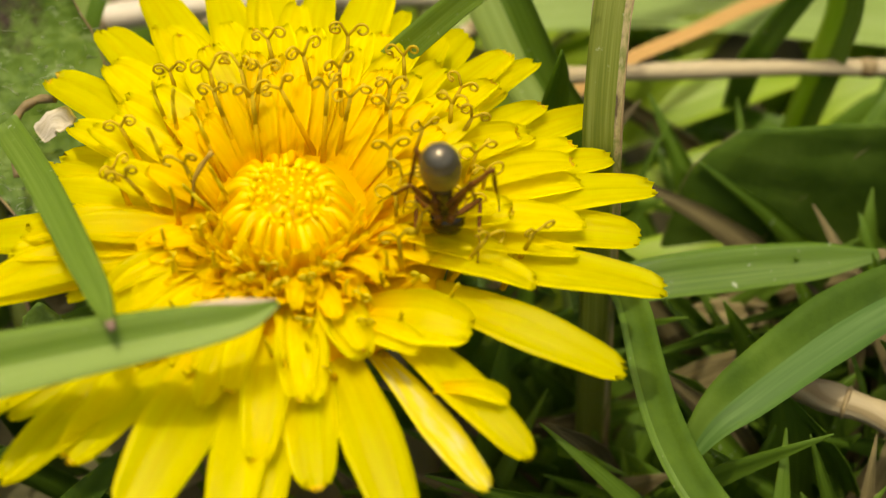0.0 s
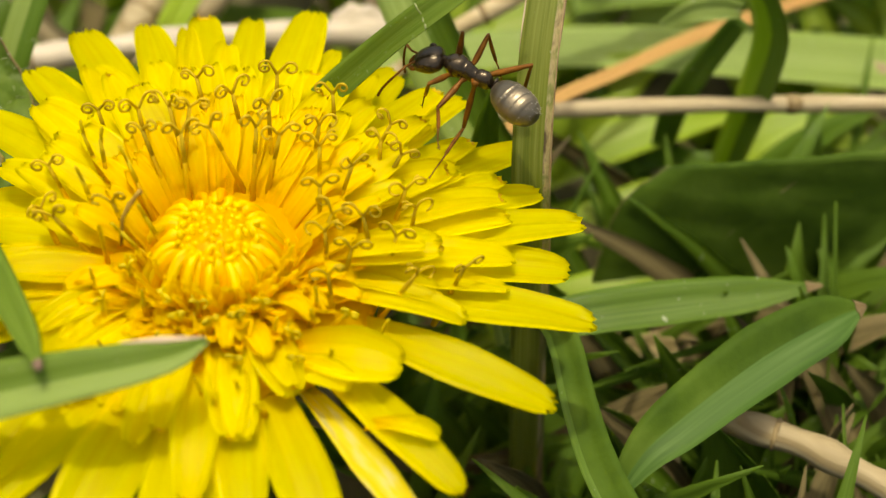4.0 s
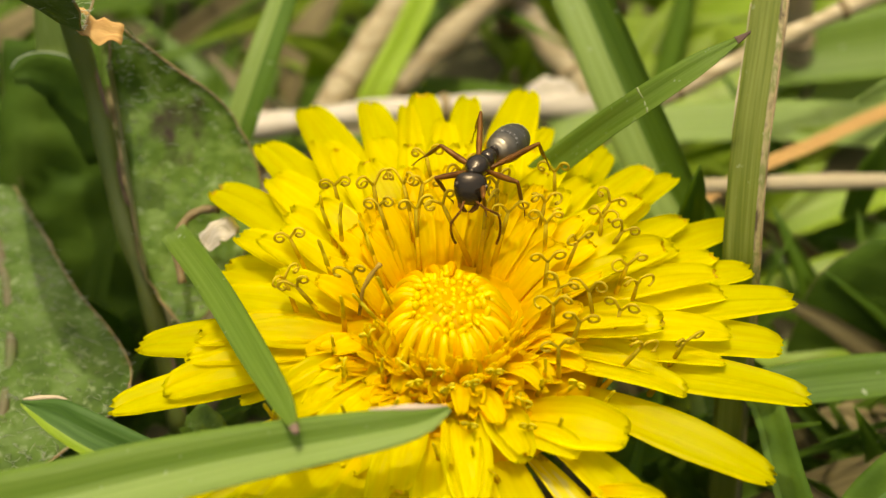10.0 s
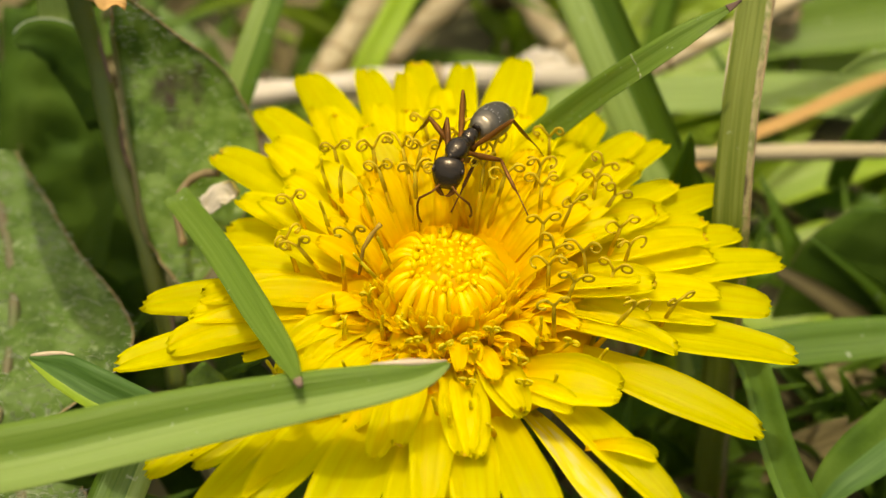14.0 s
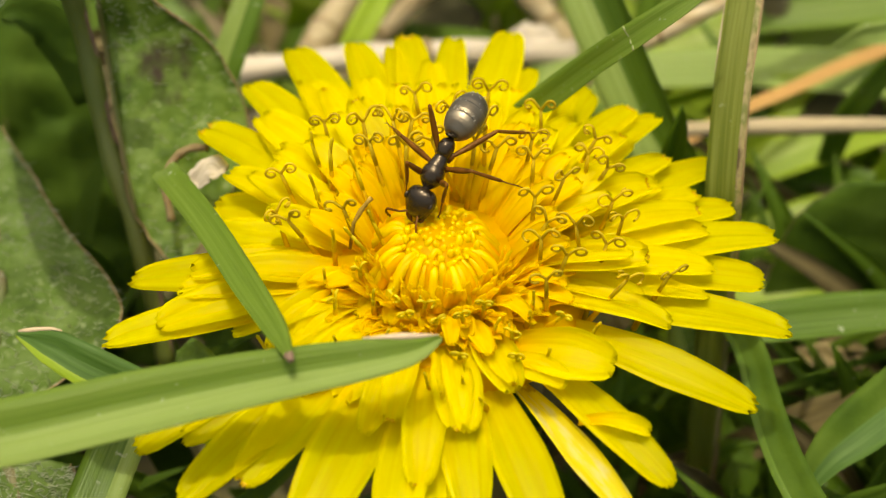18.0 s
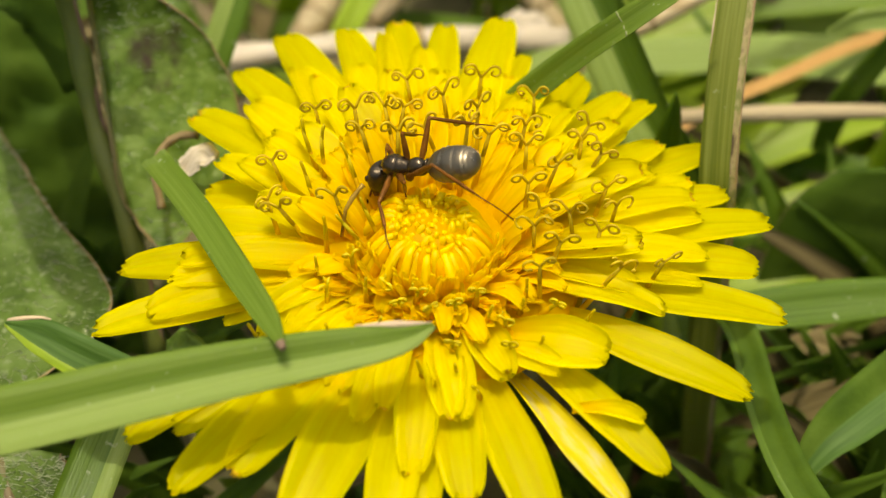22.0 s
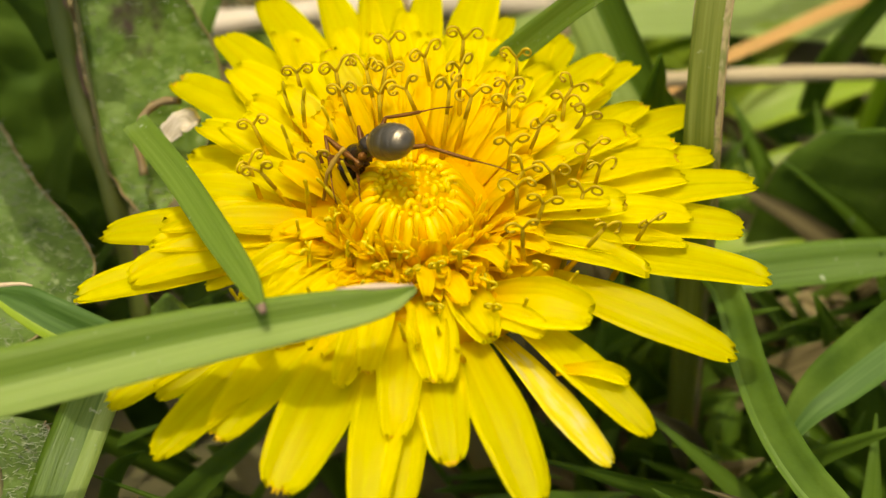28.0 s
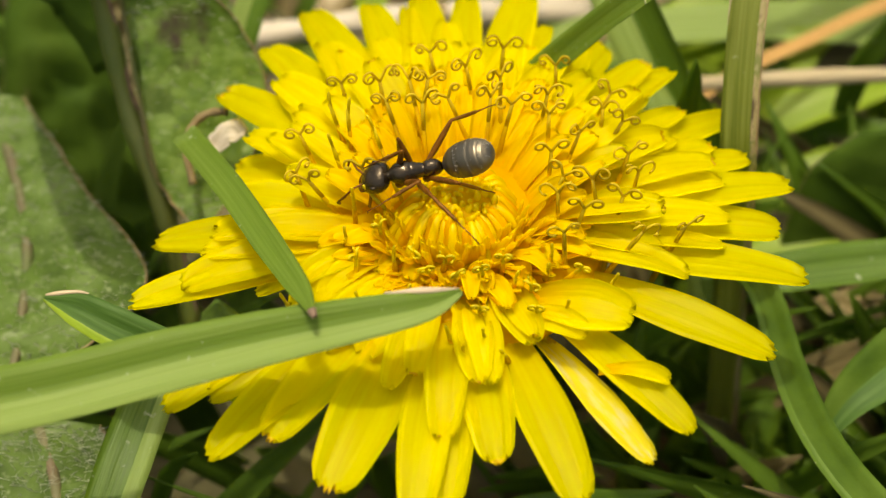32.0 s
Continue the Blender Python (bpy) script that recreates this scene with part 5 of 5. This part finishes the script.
# footholds in millimetres, and the way from hip to knee in the body's own axes
FRONT_LEFT = [
    (0.0, 4.9, -4.4, 2.0, 0.6, 1.0, 0.9),
    (1.0, 4.4, -2.1, 2.0, 0.6, 1.0, 0.9),
    (1.5, 5.6, -2.6, 2.0, 0.6, 1.0, 0.9),
    (2.0, 6.4, -1.4, 4.4, 0.1, -0.1, 1.7),
    (2.2, 8.6, -0.7, 4.3, 0.8, -0.3, 1.5),
    (2.5, 11.9, 1.5, 2.7, 0.1, 0.3, 1.7),
    (2.7, 12.4, -0.3, 2.5, 0.6, 1.0, 0.9),
    (3.0, 12.6, 4.7, 6.2, 0.1, 0.8, 1.5),
    (3.2, 9.6, 4.1, 5.7, 0.6, 1.0, 0.9),
    (3.5, 9.5, 5.9, 3.2, 0.4, 1.6, -0.4),
    (5.5, 4.0, 3.8, 4.5, 1.5, 0.9, 0.1),
    (6.0, 0.9, 2.3, 4.5, 0.8, 1.2, 1.0),
    (7.0, 0.6, 0.7, 4.9, -0.9, 0.1, -1.4),
    (8.0, 1.2, 2.5, 5.2, 0.8, 1.1, 1.1),
    (9.0, 1.1, 2.1, 4.9, -1.7, -0.3, -0.1),
    (10.0, 1.2, 2.0, 4.9, 1.5, 0.7, -0.2),
    (11.0, -0.8, 0.9, 4.8, -1.2, 0.1, -1.2),
    (12.0, -0.1, 1.5, 4.6, 1.4, 1.0, 0.1),
    (13.0, -0.7, 1.0, 4.7, 1.6, 0.6, -0.2),
    (14.0, -0.3, 0.8, 3.9, -1.5, 0.1, -0.9),
    (15.0, -1.4, 0.8, 4.9, -1.3, 0.1, -1.1),
    (15.5, 0.9, 1.4, 4.5, 1.4, 0.7, -0.6),
    (17.5, -0.2, -0.4, 4.6, 0.5, 1.0, 1.3),
    (18.0, -0.5, -1.0, 3.7, 0.0, 0.9, 1.5),
    (18.5, -0.8, -2.0, 4.5, 1.0, 1.0, 1.0),
    (19.0, -0.9, -2.2, 4.6, 1.0, 0.9, 1.0),
    (20.0, -2.8, -3.9, 4.9, 1.6, 0.5, -0.5),
    (22.0, -2.3, -4.0, 4.1, -0.2, 1.6, -0.5),
    (22.5, -2.3, -4.1, 5.0, -0.9, 1.4, -0.2),
    (23.0, -4.2, -1.2, 2.0, 0.6, 1.0, 0.9),
    (24.0, -4.6, -1.0, 2.0, 0.6, 1.0, 0.9),
    (26.5, -3.4, -1.6, 2.0, 0.6, 1.0, 0.9),
    (27.0, -3.7, -1.2, 2.1, 0.6, 1.0, 0.9),
    (28.0, -3.9, -1.8, 2.0, 0.6, 1.0, 0.9),
    (28.5, -3.9, -0.2, 3.1, 0.6, 1.0, 0.9),
    (29.0, -2.6, -1.3, 3.4, -0.6, 1.1, 1.2),
    (29.5, -3.3, -5.4, 4.9, 0.8, 1.5, -0.2),
    (30.0, -3.2, -1.9, 2.7, -0.4, 0.6, 1.5),
    (31.0, -1.8, -2.9, 2.0, 0.6, 1.0, 0.9),
    (32.0, -4.5, -4.3, 4.9, -0.8, 0.7, 1.3),
]
FRONT_RIGHT = [
    (0.0, 7.5, -4.7, 2.1, 0.6, -1.0, 0.9),
    (1.0, 5.4, -4.5, 2.0, 0.6, -1.0, 0.9),
    (1.5, 8.2, -3.0, 2.2, -0.2, -0.9, 1.4),
    (2.0, 7.4, -3.1, 3.3, 0.6, -1.5, 0.6),
    (2.2, 9.0, -3.7, 3.6, 0.3, -1.6, 0.5),
    (2.5, 10.0, -3.7, 2.7, 1.2, 0.5, -1.1),
    (2.7, 14.0, -3.4, 2.2, -0.4, -1.7, 0.1),
    (3.0, 14.0, 5.1, 6.3, 0.6, -0.6, 1.5),
    (3.2, 11.7, 5.6, 5.7, 0.6, -1.0, 0.9),
    (3.5, 11.5, 6.9, 4.2, 0.6, -1.0, 0.9),
    (5.5, 1.5, 5.2, 4.9, 1.7, -0.2, 0.3),
    (6.0, -1.2, 3.2, 4.9, 1.0, 0.2, 1.4),
    (7.0, -3.6, 3.3, 4.9, 1.0, -1.3, 0.4),
    (8.0, -0.4, 4.1, 4.9, -0.2, -1.3, 1.1),
    (9.0, -4.5, 2.7, 5.7, 0.8, -1.4, -0.7),
    (10.0, -0.3, 2.9, 4.9, 1.3, -1.0, -0.1),
    (11.0, -0.8, 2.2, 4.9, 1.5, -0.7, 0.2),
    (12.0, -1.5, 0.7, 4.6, 1.6, -0.2, 0.4),
    (13.0, -3.4, 0.4, 4.9, 1.2, -1.1, -0.1),
    (14.0, -1.1, 3.0, 4.9, -1.0, -0.7, 1.1),
    (15.0, -1.1, 2.4, 5.6, 0.9, -0.4, 1.4),
    (15.5, -3.1, 0.1, 4.9, 1.1, -1.3, -0.1),
    (17.5, -1.9, -0.6, 4.1, 1.1, -0.6, 1.2),
    (18.0, -1.9, -0.1, 3.9, -0.1, -0.6, 1.6),
    (18.5, -2.3, 0.3, 5.0, 0.7, -1.0, 1.2),
    (19.0, -2.2, 0.3, 4.9, 0.2, -1.3, 1.1),
    (20.0, -1.8, 0.3, 4.0, -0.5, 0.1, 1.6),
    (22.0, -2.5, 0.2, 5.5, 1.1, -1.1, 0.6),
    (22.5, -1.5, 1.1, 2.0, 0.6, -1.0, 0.9),
    (23.0, -2.1, 0.3, 2.0, 0.6, -1.0, 0.9),
    (24.0, -2.6, 0.5, 2.0, 0.6, -1.0, 0.9),
    (26.5, -1.4, 0.0, 2.0, 0.6, -1.0, 0.9),
    (27.0, -1.9, 0.6, 2.0, 0.6, -1.0, 0.9),
    (28.0, -1.9, -0.1, 2.0, 0.6, -1.0, 0.9),
    (28.5, -2.1, 1.6, 2.7, 0.6, -1.0, 0.9),
    (29.0, -1.4, 1.7, 4.1, 0.6, -1.0, 0.9),
    (29.5, -5.1, -0.7, 4.2, 0.2, 0.2, 1.7),
    (30.0, -4.8, -2.9, 4.3, 0.6, -0.8, -1.4),
    (31.0, -3.9, -1.5, 2.1, 0.6, -1.0, 0.9),
    (32.0, -4.7, -1.5, 4.7, -0.2, -0.1, 1.7),
]
MIDDLE_LEFT = [
    (0.0, 3.4, -2.3, 3.2, -1.6, 0.9, 0.0),
    (1.0, 3.4, -2.0, 2.5, -1.2, -0.0, -1.3),
    (1.5, 3.4, -4.2, 5.0, -0.1, 1.0, -1.5),
    (2.0, 6.2, -0.9, 4.0, 0.4, 0.3, 1.7),
    (2.2, 6.3, -1.0, 3.0, -0.1, 0.2, 1.8),
    (2.5, 7.6, 0.5, 4.1, -0.9, 0.7, 1.4),
    (2.7, 10.8, 2.5, 2.7, 1.2, 1.2, 0.5),
    (3.0, 11.2, 3.6, 4.7, -0.1, 1.4, 1.1),
    (3.2, 9.7, 0.4, 8.3, 1.4, 1.1, -0.1),
    (3.5, 9.6, -0.2, 5.8, -0.2, 1.8, -0.1),
    (5.5, 5.9, 7.3, 3.3, -0.9, 1.5, 0.4),
    (6.0, 2.7, 3.9, 3.9, -0.8, 1.5, 0.6),
    (7.0, 3.0, 0.5, 4.9, 0.5, 0.9, 1.4),
    (8.0, 3.0, 0.8, 4.9, -1.3, 1.0, -0.7),
    (9.0, 2.8, 2.3, 4.5, 0.5, 1.7, 0.4),
    (10.0, 3.0, 2.7, 4.2, 0.6, 1.7, 0.2),
    (11.0, 3.1, 0.2, 4.9, -1.3, 0.9, -0.8),
    (12.0, 3.1, 0.0, 4.9, -1.2, 1.1, -0.7),
    (13.0, 2.9, 0.1, 4.9, 0.7, 1.3, 1.0),
    (14.0, 3.2, -0.4, 4.9, -1.2, 1.2, -0.7),
    (15.0, 3.4, -0.7, 4.9, 0.2, 1.7, 0.6),
    (15.5, 3.3, -0.3, 4.9, 0.5, 1.6, 0.7),
    (17.5, 3.7, -0.4, 4.9, 0.0, 1.5, 1.1),
    (18.0, 3.6, -0.4, 4.9, -0.4, 1.5, 1.0),
    (18.5, 3.5, -0.2, 4.9, -0.4, 1.7, 0.2),
    (19.0, 3.6, -0.5, 4.9, -1.3, 0.5, -1.2),
    (20.0, 0.4, -5.4, 4.9, -0.3, 1.5, 1.0),
    (22.0, -1.6, 0.1, 2.8, -1.2, 1.3, 0.3),
    (22.5, -2.7, -2.3, 3.8, 0.2, 1.0, 0.9),
    (23.0, -4.3, -2.9, 3.4, 0.2, 1.0, 0.9),
    (24.0, -2.1, -3.1, 3.8, 1.1, -1.2, -0.8),
    (26.5, -3.4, -3.1, 3.6, 0.2, 1.0, 0.9),
    (27.0, -3.0, -4.3, 4.9, -0.8, 1.3, 1.0),
    (28.0, -3.9, -3.1, 3.7, 0.2, 1.0, 0.9),
    (28.5, -2.9, -0.8, 3.0, -0.7, 1.4, 0.9),
    (29.0, -2.1, -2.9, 3.2, -0.8, 0.8, 1.4),
    (29.5, -2.0, -4.4, 4.8, 0.3, 0.4, -1.7),
    (30.0, -2.1, -3.9, 4.0, -0.0, 0.6, -1.7),
    (31.0, 0.2, -4.6, 3.4, 1.2, 0.3, -1.3),
    (32.0, 0.4, -6.3, 4.9, -0.5, 1.3, 1.1),
]
MIDDLE_RIGHT = [
    (0.0, 7.4, -2.3, 3.2, -1.6, -0.8, 0.2),
    (1.0, 7.4, -2.6, 2.5, -1.1, -0.6, 1.3),
    (1.5, 7.6, -2.7, 2.7, -0.9, -0.7, 1.4),
    (2.0, 6.8, -6.1, 5.7, 0.5, -0.5, -1.6),
    (2.2, 7.4, -5.6, 5.0, -0.4, 0.5, -1.7),
    (2.5, 8.9, -4.1, 3.7, 1.0, -0.8, -1.2),
    (2.7, 11.3, -3.2, 1.9, -0.9, -1.5, -0.3),
    (3.0, 13.3, -2.1, 8.2, -0.7, -1.6, 0.4),
    (3.2, 13.6, 4.3, 4.7, 0.5, -0.5, 1.7),
    (3.5, 14.3, 6.3, 3.4, 0.0, -1.3, 1.2),
    (5.5, 1.7, 9.3, 3.8, -1.1, -1.1, 0.8),
    (6.0, -1.8, 5.7, 4.4, 0.1, -1.5, 1.1),
    (7.0, -1.9, 4.8, 4.5, 0.4, -1.2, 1.3),
    (8.0, -1.7, 5.8, 4.4, -0.2, -1.6, 0.7),
    (9.0, -1.8, 5.7, 4.4, 0.0, -1.8, 0.2),
    (10.0, -2.2, 5.6, 4.6, -0.1, -1.7, 0.5),
    (11.0, -1.9, 5.4, 4.5, -0.4, -1.6, 0.7),
    (12.0, -2.0, 5.1, 4.6, 0.2, -1.6, 0.9),
    (13.0, -2.2, 4.7, 4.7, -0.2, -1.5, 1.0),
    (14.0, -2.1, 5.0, 4.6, -0.3, -1.5, 0.9),
    (15.0, -2.2, 4.7, 4.7, 0.2, -1.6, 0.9),
    (15.5, -2.1, 4.2, 4.9, 0.2, -1.5, 1.0),
    (17.5, -2.3, 4.4, 4.8, -1.2, -1.3, 0.5),
    (18.0, -2.9, 3.9, 4.9, -0.5, -1.6, 0.7),
    (18.5, -2.7, 4.1, 4.9, -0.8, -1.6, 0.2),
    (19.0, -2.7, 4.1, 4.8, -0.8, -1.6, -0.2),
    (20.0, -1.0, 4.2, 4.7, 0.5, -1.7, 0.2),
    (22.0, -0.6, 3.1, 3.9, -0.3, -0.0, 1.8),
    (22.5, -1.8, 2.3, 3.4, -1.1, 0.3, 1.4),
    (23.0, -0.2, 1.6, 4.9, -1.5, -0.3, 1.0),
    (24.0, 0.5, 1.7, 4.9, -0.9, -0.6, 1.4),
    (26.5, 0.9, 1.7, 4.9, -1.0, -0.5, 1.4),
    (27.0, 0.9, 1.6, 4.9, -1.3, -0.2, 1.3),
    (28.0, 1.3, 1.6, 4.9, -0.9, -1.2, 1.0),
    (28.5, 0.7, 2.0, 4.2, -0.9, -0.3, 1.5),
    (29.0, 1.4, 1.4, 4.9, -0.5, -0.8, 1.5),
    (29.5, -1.7, 3.1, 4.9, -0.5, -1.6, 0.7),
    (30.0, -5.8, 0.8, 4.4, -0.5, -0.7, 1.6),
    (31.0, -4.0, -4.0, 4.7, 0.8, -0.9, -1.3),
    (32.0, -3.1, -0.3, 3.8, 0.4, -0.7, 1.6),
]
HIND_LEFT = [
    (0.0, 4.4, -2.6, 2.7, -2.0, 0.7, 1.1),
    (1.0, 3.6, -1.2, 2.3, -1.5, 0.3, -1.8),
    (1.5, 4.0, -0.2, 2.1, -1.6, -0.3, -1.7),
    (2.0, 2.4, -0.9, 3.1, -1.3, 0.9, 1.7),
    (2.2, 4.1, -4.5, 7.3, -1.6, 1.5, 0.8),
    (2.5, 3.8, -2.7, 4.8, -1.8, 1.5, -0.3),
    (2.7, 9.1, -0.1, 2.5, -1.5, 1.1, 1.4),
    (3.0, 7.7, -1.1, 4.3, -1.9, 1.2, 0.7),
    (3.2, 7.3, -1.3, 4.4, 0.1, 2.0, 1.2),
    (3.5, 9.1, -0.9, 3.7, 0.1, 1.4, -1.9),
    (5.5, 6.2, 10.4, 3.5, -1.5, 1.1, 1.5),
    (6.0, 4.8, 4.1, 3.9, -1.5, 1.1, 1.4),
    (7.0, 4.5, 5.2, 3.4, -0.6, 2.0, 1.1),
    (8.0, 4.3, 4.8, 3.8, -0.4, 1.6, 1.7),
    (9.0, 4.3, 5.7, 4.0, -1.0, 1.5, 1.5),
    (10.0, 4.3, 6.0, 3.9, -0.8, 1.7, 1.4),
    (11.0, 4.1, 5.4, 4.1, -0.8, 1.5, 1.6),
    (12.0, 4.5, 5.0, 4.1, -0.9, 1.5, 1.5),
    (13.0, 3.9, 4.6, 4.3, -0.4, 1.5, 1.8),
    (14.0, 4.1, 4.2, 4.3, -0.6, 1.5, 1.7),
    (15.0, 3.8, 4.4, 4.3, -0.6, 1.4, 1.8),
    (15.5, 3.9, 4.1, 4.4, -0.3, 1.5, 1.8),
    (17.5, 3.8, 3.7, 4.6, -1.3, 1.5, 1.3),
    (18.0, 4.8, 3.7, 4.4, -1.9, 1.3, -0.5),
    (18.5, 4.4, 3.7, 4.6, -2.1, 1.0, 0.1),
    (19.0, 4.3, 3.7, 4.9, -2.1, 1.0, 0.1),
    (20.0, 4.2, -3.2, 4.9, -0.7, -0.6, -2.2),
    (22.0, 3.1, -3.0, 4.9, -2.0, 0.8, 1.0),
    (22.5, 3.5, -2.6, 4.9, -2.3, 0.3, -0.3),
    (23.0, -3.1, -4.1, 4.2, -0.9, 1.0, 0.9),
    (24.0, -4.0, -3.2, 6.2, 2.2, 0.1, 0.7),
    (26.5, -3.5, -3.9, 4.9, 2.3, -0.2, 0.5),
    (27.0, -2.5, -3.4, 4.1, 2.1, -1.0, 0.3),
    (28.0, -2.8, -3.8, 4.6, 2.2, -0.9, 0.3),
    (28.5, -1.0, -4.5, 3.4, 1.3, -0.5, -1.9),
    (29.0, -0.6, -2.4, 2.5, -1.1, 0.9, 1.9),
    (29.5, 0.9, -5.5, 4.9, -1.0, 0.2, -2.1),
    (30.0, 1.2, -4.2, 5.9, -1.3, 1.6, -1.1),
    (31.0, 1.3, -2.2, 3.6, -0.9, 1.4, 1.7),
    (32.0, 1.5, -1.7, 3.0, -1.2, 1.3, 1.6),
]
HIND_RIGHT = [
    (0.0, 8.5, -2.3, 2.6, -1.5, -1.7, 0.5),
    (1.0, 7.4, 1.7, 3.1, -0.4, 0.8, 2.2),
    (1.5, 8.0, -0.6, 2.9, -0.9, -0.6, 2.1),
    (2.0, 4.3, -6.7, 5.5, -0.1, 0.8, -2.2),
    (2.2, 4.1, -6.3, 5.3, -1.4, 0.9, -1.7),
    (2.5, 7.7, -5.0, 4.4, 0.7, 1.5, -1.7),
    (2.7, 8.9, -2.9, 2.6, -2.1, -1.0, 0.5),
    (3.0, 14.4, -2.9, 2.0, 0.7, -1.0, -2.0),
    (3.2, 13.8, 1.3, 1.5, -1.7, 0.0, 1.6),
    (3.5, 14.9, 5.2, 1.5, -2.0, -1.0, 0.6),
    (5.5, 2.6, 11.0, 3.5, -1.3, -0.9, 1.7),
    (6.0, 1.1, 8.2, 3.8, -1.9, -0.9, 1.0),
    (7.0, 0.6, 8.3, 3.7, -1.8, -1.0, 1.2),
    (8.0, 1.0, 8.4, 4.0, -1.5, -0.9, 1.5),
    (9.0, 1.1, 8.2, 4.3, -1.3, -0.9, 1.8),
    (10.0, 0.6, 7.8, 4.0, -1.3, -0.7, 1.8),
    (11.0, 0.7, 7.6, 4.1, -1.5, -0.7, 1.7),
    (12.0, 0.6, 7.6, 3.9, -1.6, -0.9, 1.5),
    (13.0, 0.5, 7.1, 4.0, -1.6, -0.6, 1.7),
    (14.0, 0.5, 6.8, 4.1, -1.3, -0.7, 1.8),
    (15.0, 0.3, 6.4, 4.2, -1.1, -0.7, 2.0),
    (15.5, 0.4, 6.0, 4.3, -1.0, -0.5, 2.0),
    (17.5, -0.5, 4.2, 4.8, -0.9, -0.4, 2.1),
    (18.0, -0.6, 4.0, 4.8, -1.6, -0.7, 1.5),
    (18.5, -0.7, 3.8, 4.9, -1.1, -0.9, 1.9),
    (19.0, -0.8, 4.2, 4.9, -1.2, -1.2, 1.6),
    (20.0, 1.4, 4.3, 4.8, -0.0, -2.1, 1.0),
    (22.0, 3.2, 2.6, 4.9, -0.7, -0.9, 2.0),
    (22.5, 1.5, 5.4, 4.5, -0.8, -1.5, 1.6),
    (23.0, 3.1, -2.8, 4.9, -1.3, -2.0, 0.2),
    (24.0, 3.2, -2.9, 4.9, -1.4, -1.9, 0.3),
    (26.5, 1.7, -3.9, 4.9, -1.3, -2.0, 0.2),
    (27.0, 0.1, -3.4, 3.7, -1.3, -1.9, 0.0),
    (28.0, 4.1, -2.5, 4.8, -1.3, -1.6, -1.2),
    (28.5, 4.7, -1.7, 4.9, -1.3, -1.6, 1.1),
    (29.0, 4.4, -1.7, 4.9, -0.9, -1.2, 1.8),
    (29.5, 1.2, 2.0, 4.8, -1.5, -1.1, 1.5),
    (30.0, 1.1, 2.0, 4.9, -2.1, -0.4, 1.0),
    (31.0, 1.2, 2.2, 4.9, -1.5, -0.8, -1.6),
    (32.0, 1.6, 2.3, 4.9, -1.5, -1.2, 1.4),
]
HOLDS = {(0, 1): FRONT_LEFT, (0, -1): FRONT_RIGHT, (1, 1): MIDDLE_LEFT, (1, -1): MIDDLE_RIGHT, (2, 1): HIND_LEFT, (2, -1): HIND_RIGHT}


def bend_leg(hip, foot, thigh, shin, knee):
    """The turns of thigh and shin that bring the foot from the hip to its hold, with the knee on the given side."""
    way = foot - hip
    far = min(max(way.length, abs(thigh - shin) + 0.05), thigh + shin - 0.02)
    d = way.normalized()
    side = d.cross(knee)
    side = side.normalized() if side.length > 1e-4 else Vector((0, 1, 0))
    rise = side.cross(d)
    a = math.acos(max(-1, min(1, (thigh ** 2 + far ** 2 - shin ** 2) / (2 * thigh * far))))
    x = d * math.cos(a) + rise * math.sin(a)
    m = Matrix((x, side, x.cross(side))).transposed()
    bend = math.acos(max(-1, min(1, (thigh ** 2 + shin ** 2 - far ** 2) / (2 * thigh * shin))))
    return m, math.pi - bend


def between(rows, t):
    """The row at t, straight between the two nearest."""
    for a, b in zip(rows, rows[1:]):
        if t <= b[0]:
            u = max(0.0, (t - a[0]) / (b[0] - a[0]))
            u = u * u * (3 - 2 * u)
            return [p + (q - p) * u for p, q in zip(a[1:], b[1:])]
    return list(rows[-1][1:])


def motions():
    body, gaster, head = [], [], []
    for t, x, y, z, roll, pitch, bearing, gp, gy, hp, hy in ANT_PATH:
        body.append((t, pose(x * MM, y * MM, z * MM, roll, -pitch, bearing)))
        gaster.append((t, Matrix.Translation(WAIST * MM) @ pose(0, 0, 0, 0, -gp, gy)))
        head.append((t, Matrix.Translation(NECK * MM) @ pose(0, 0, 0, 0, -hp, hy)))
    walk(ant, body)
    walk(ANT_GASTER, gaster)
    walk(ANT_HEAD, head)
    # the legs follow their footholds as the body goes on
    steps = sorted({round(k * 0.25, 2) for k in range(129)} | {t for t, _ in body})
    poses = []
    for t in steps:
        scene.frame_set(frame(t))
        poses.append((t, Matrix.LocRotScale(ant.location, ant.rotation_quaternion, None)))
    for k, s, leg, shin in ANT_LEGS:
        hip = Vector((HIPS[k][0], s * HIPS[k][1], -0.28))
        leg_rows, shin_rows = [], []
        for t, m in poses:
            fx, fy, fz, kx, ky, kz = between(HOLDS[k, s], t)
            foot = (m.inverted() @ (Vector((fx, fy, fz)) * MM)) / MM
            turn, knee = bend_leg(hip, foot, FEMUR[k], SHIN[k], Vector((kx, ky, kz)))
            leg_rows.append((t, Matrix.Translation(hip * MM) @ turn.to_4x4()))
            shin_rows.append((t, Matrix.Translation((FEMUR[k] * MM, 0, 0)) @ Matrix.Rotation(-knee, 4, "Y")))
        walk(leg, leg_rows)
        walk(shin, shin_rows)
    for s, ob in zip((-1, 1), ANT_FEELERS):
        base = Vector((1.26, s * 0.22, 0.16)) * MM
        wave = []
        for k in range(65):
            t = k * 0.5
            wave.append((t, Matrix.Translation(base) @ pose(0, 0, 0, 0, 22 + 16 * math.sin(2.3 * t + s), s * (-14 + 20 * math.sin(1.9 * t + 1.3 * s)))))
        walk(ob, wave)


motions()
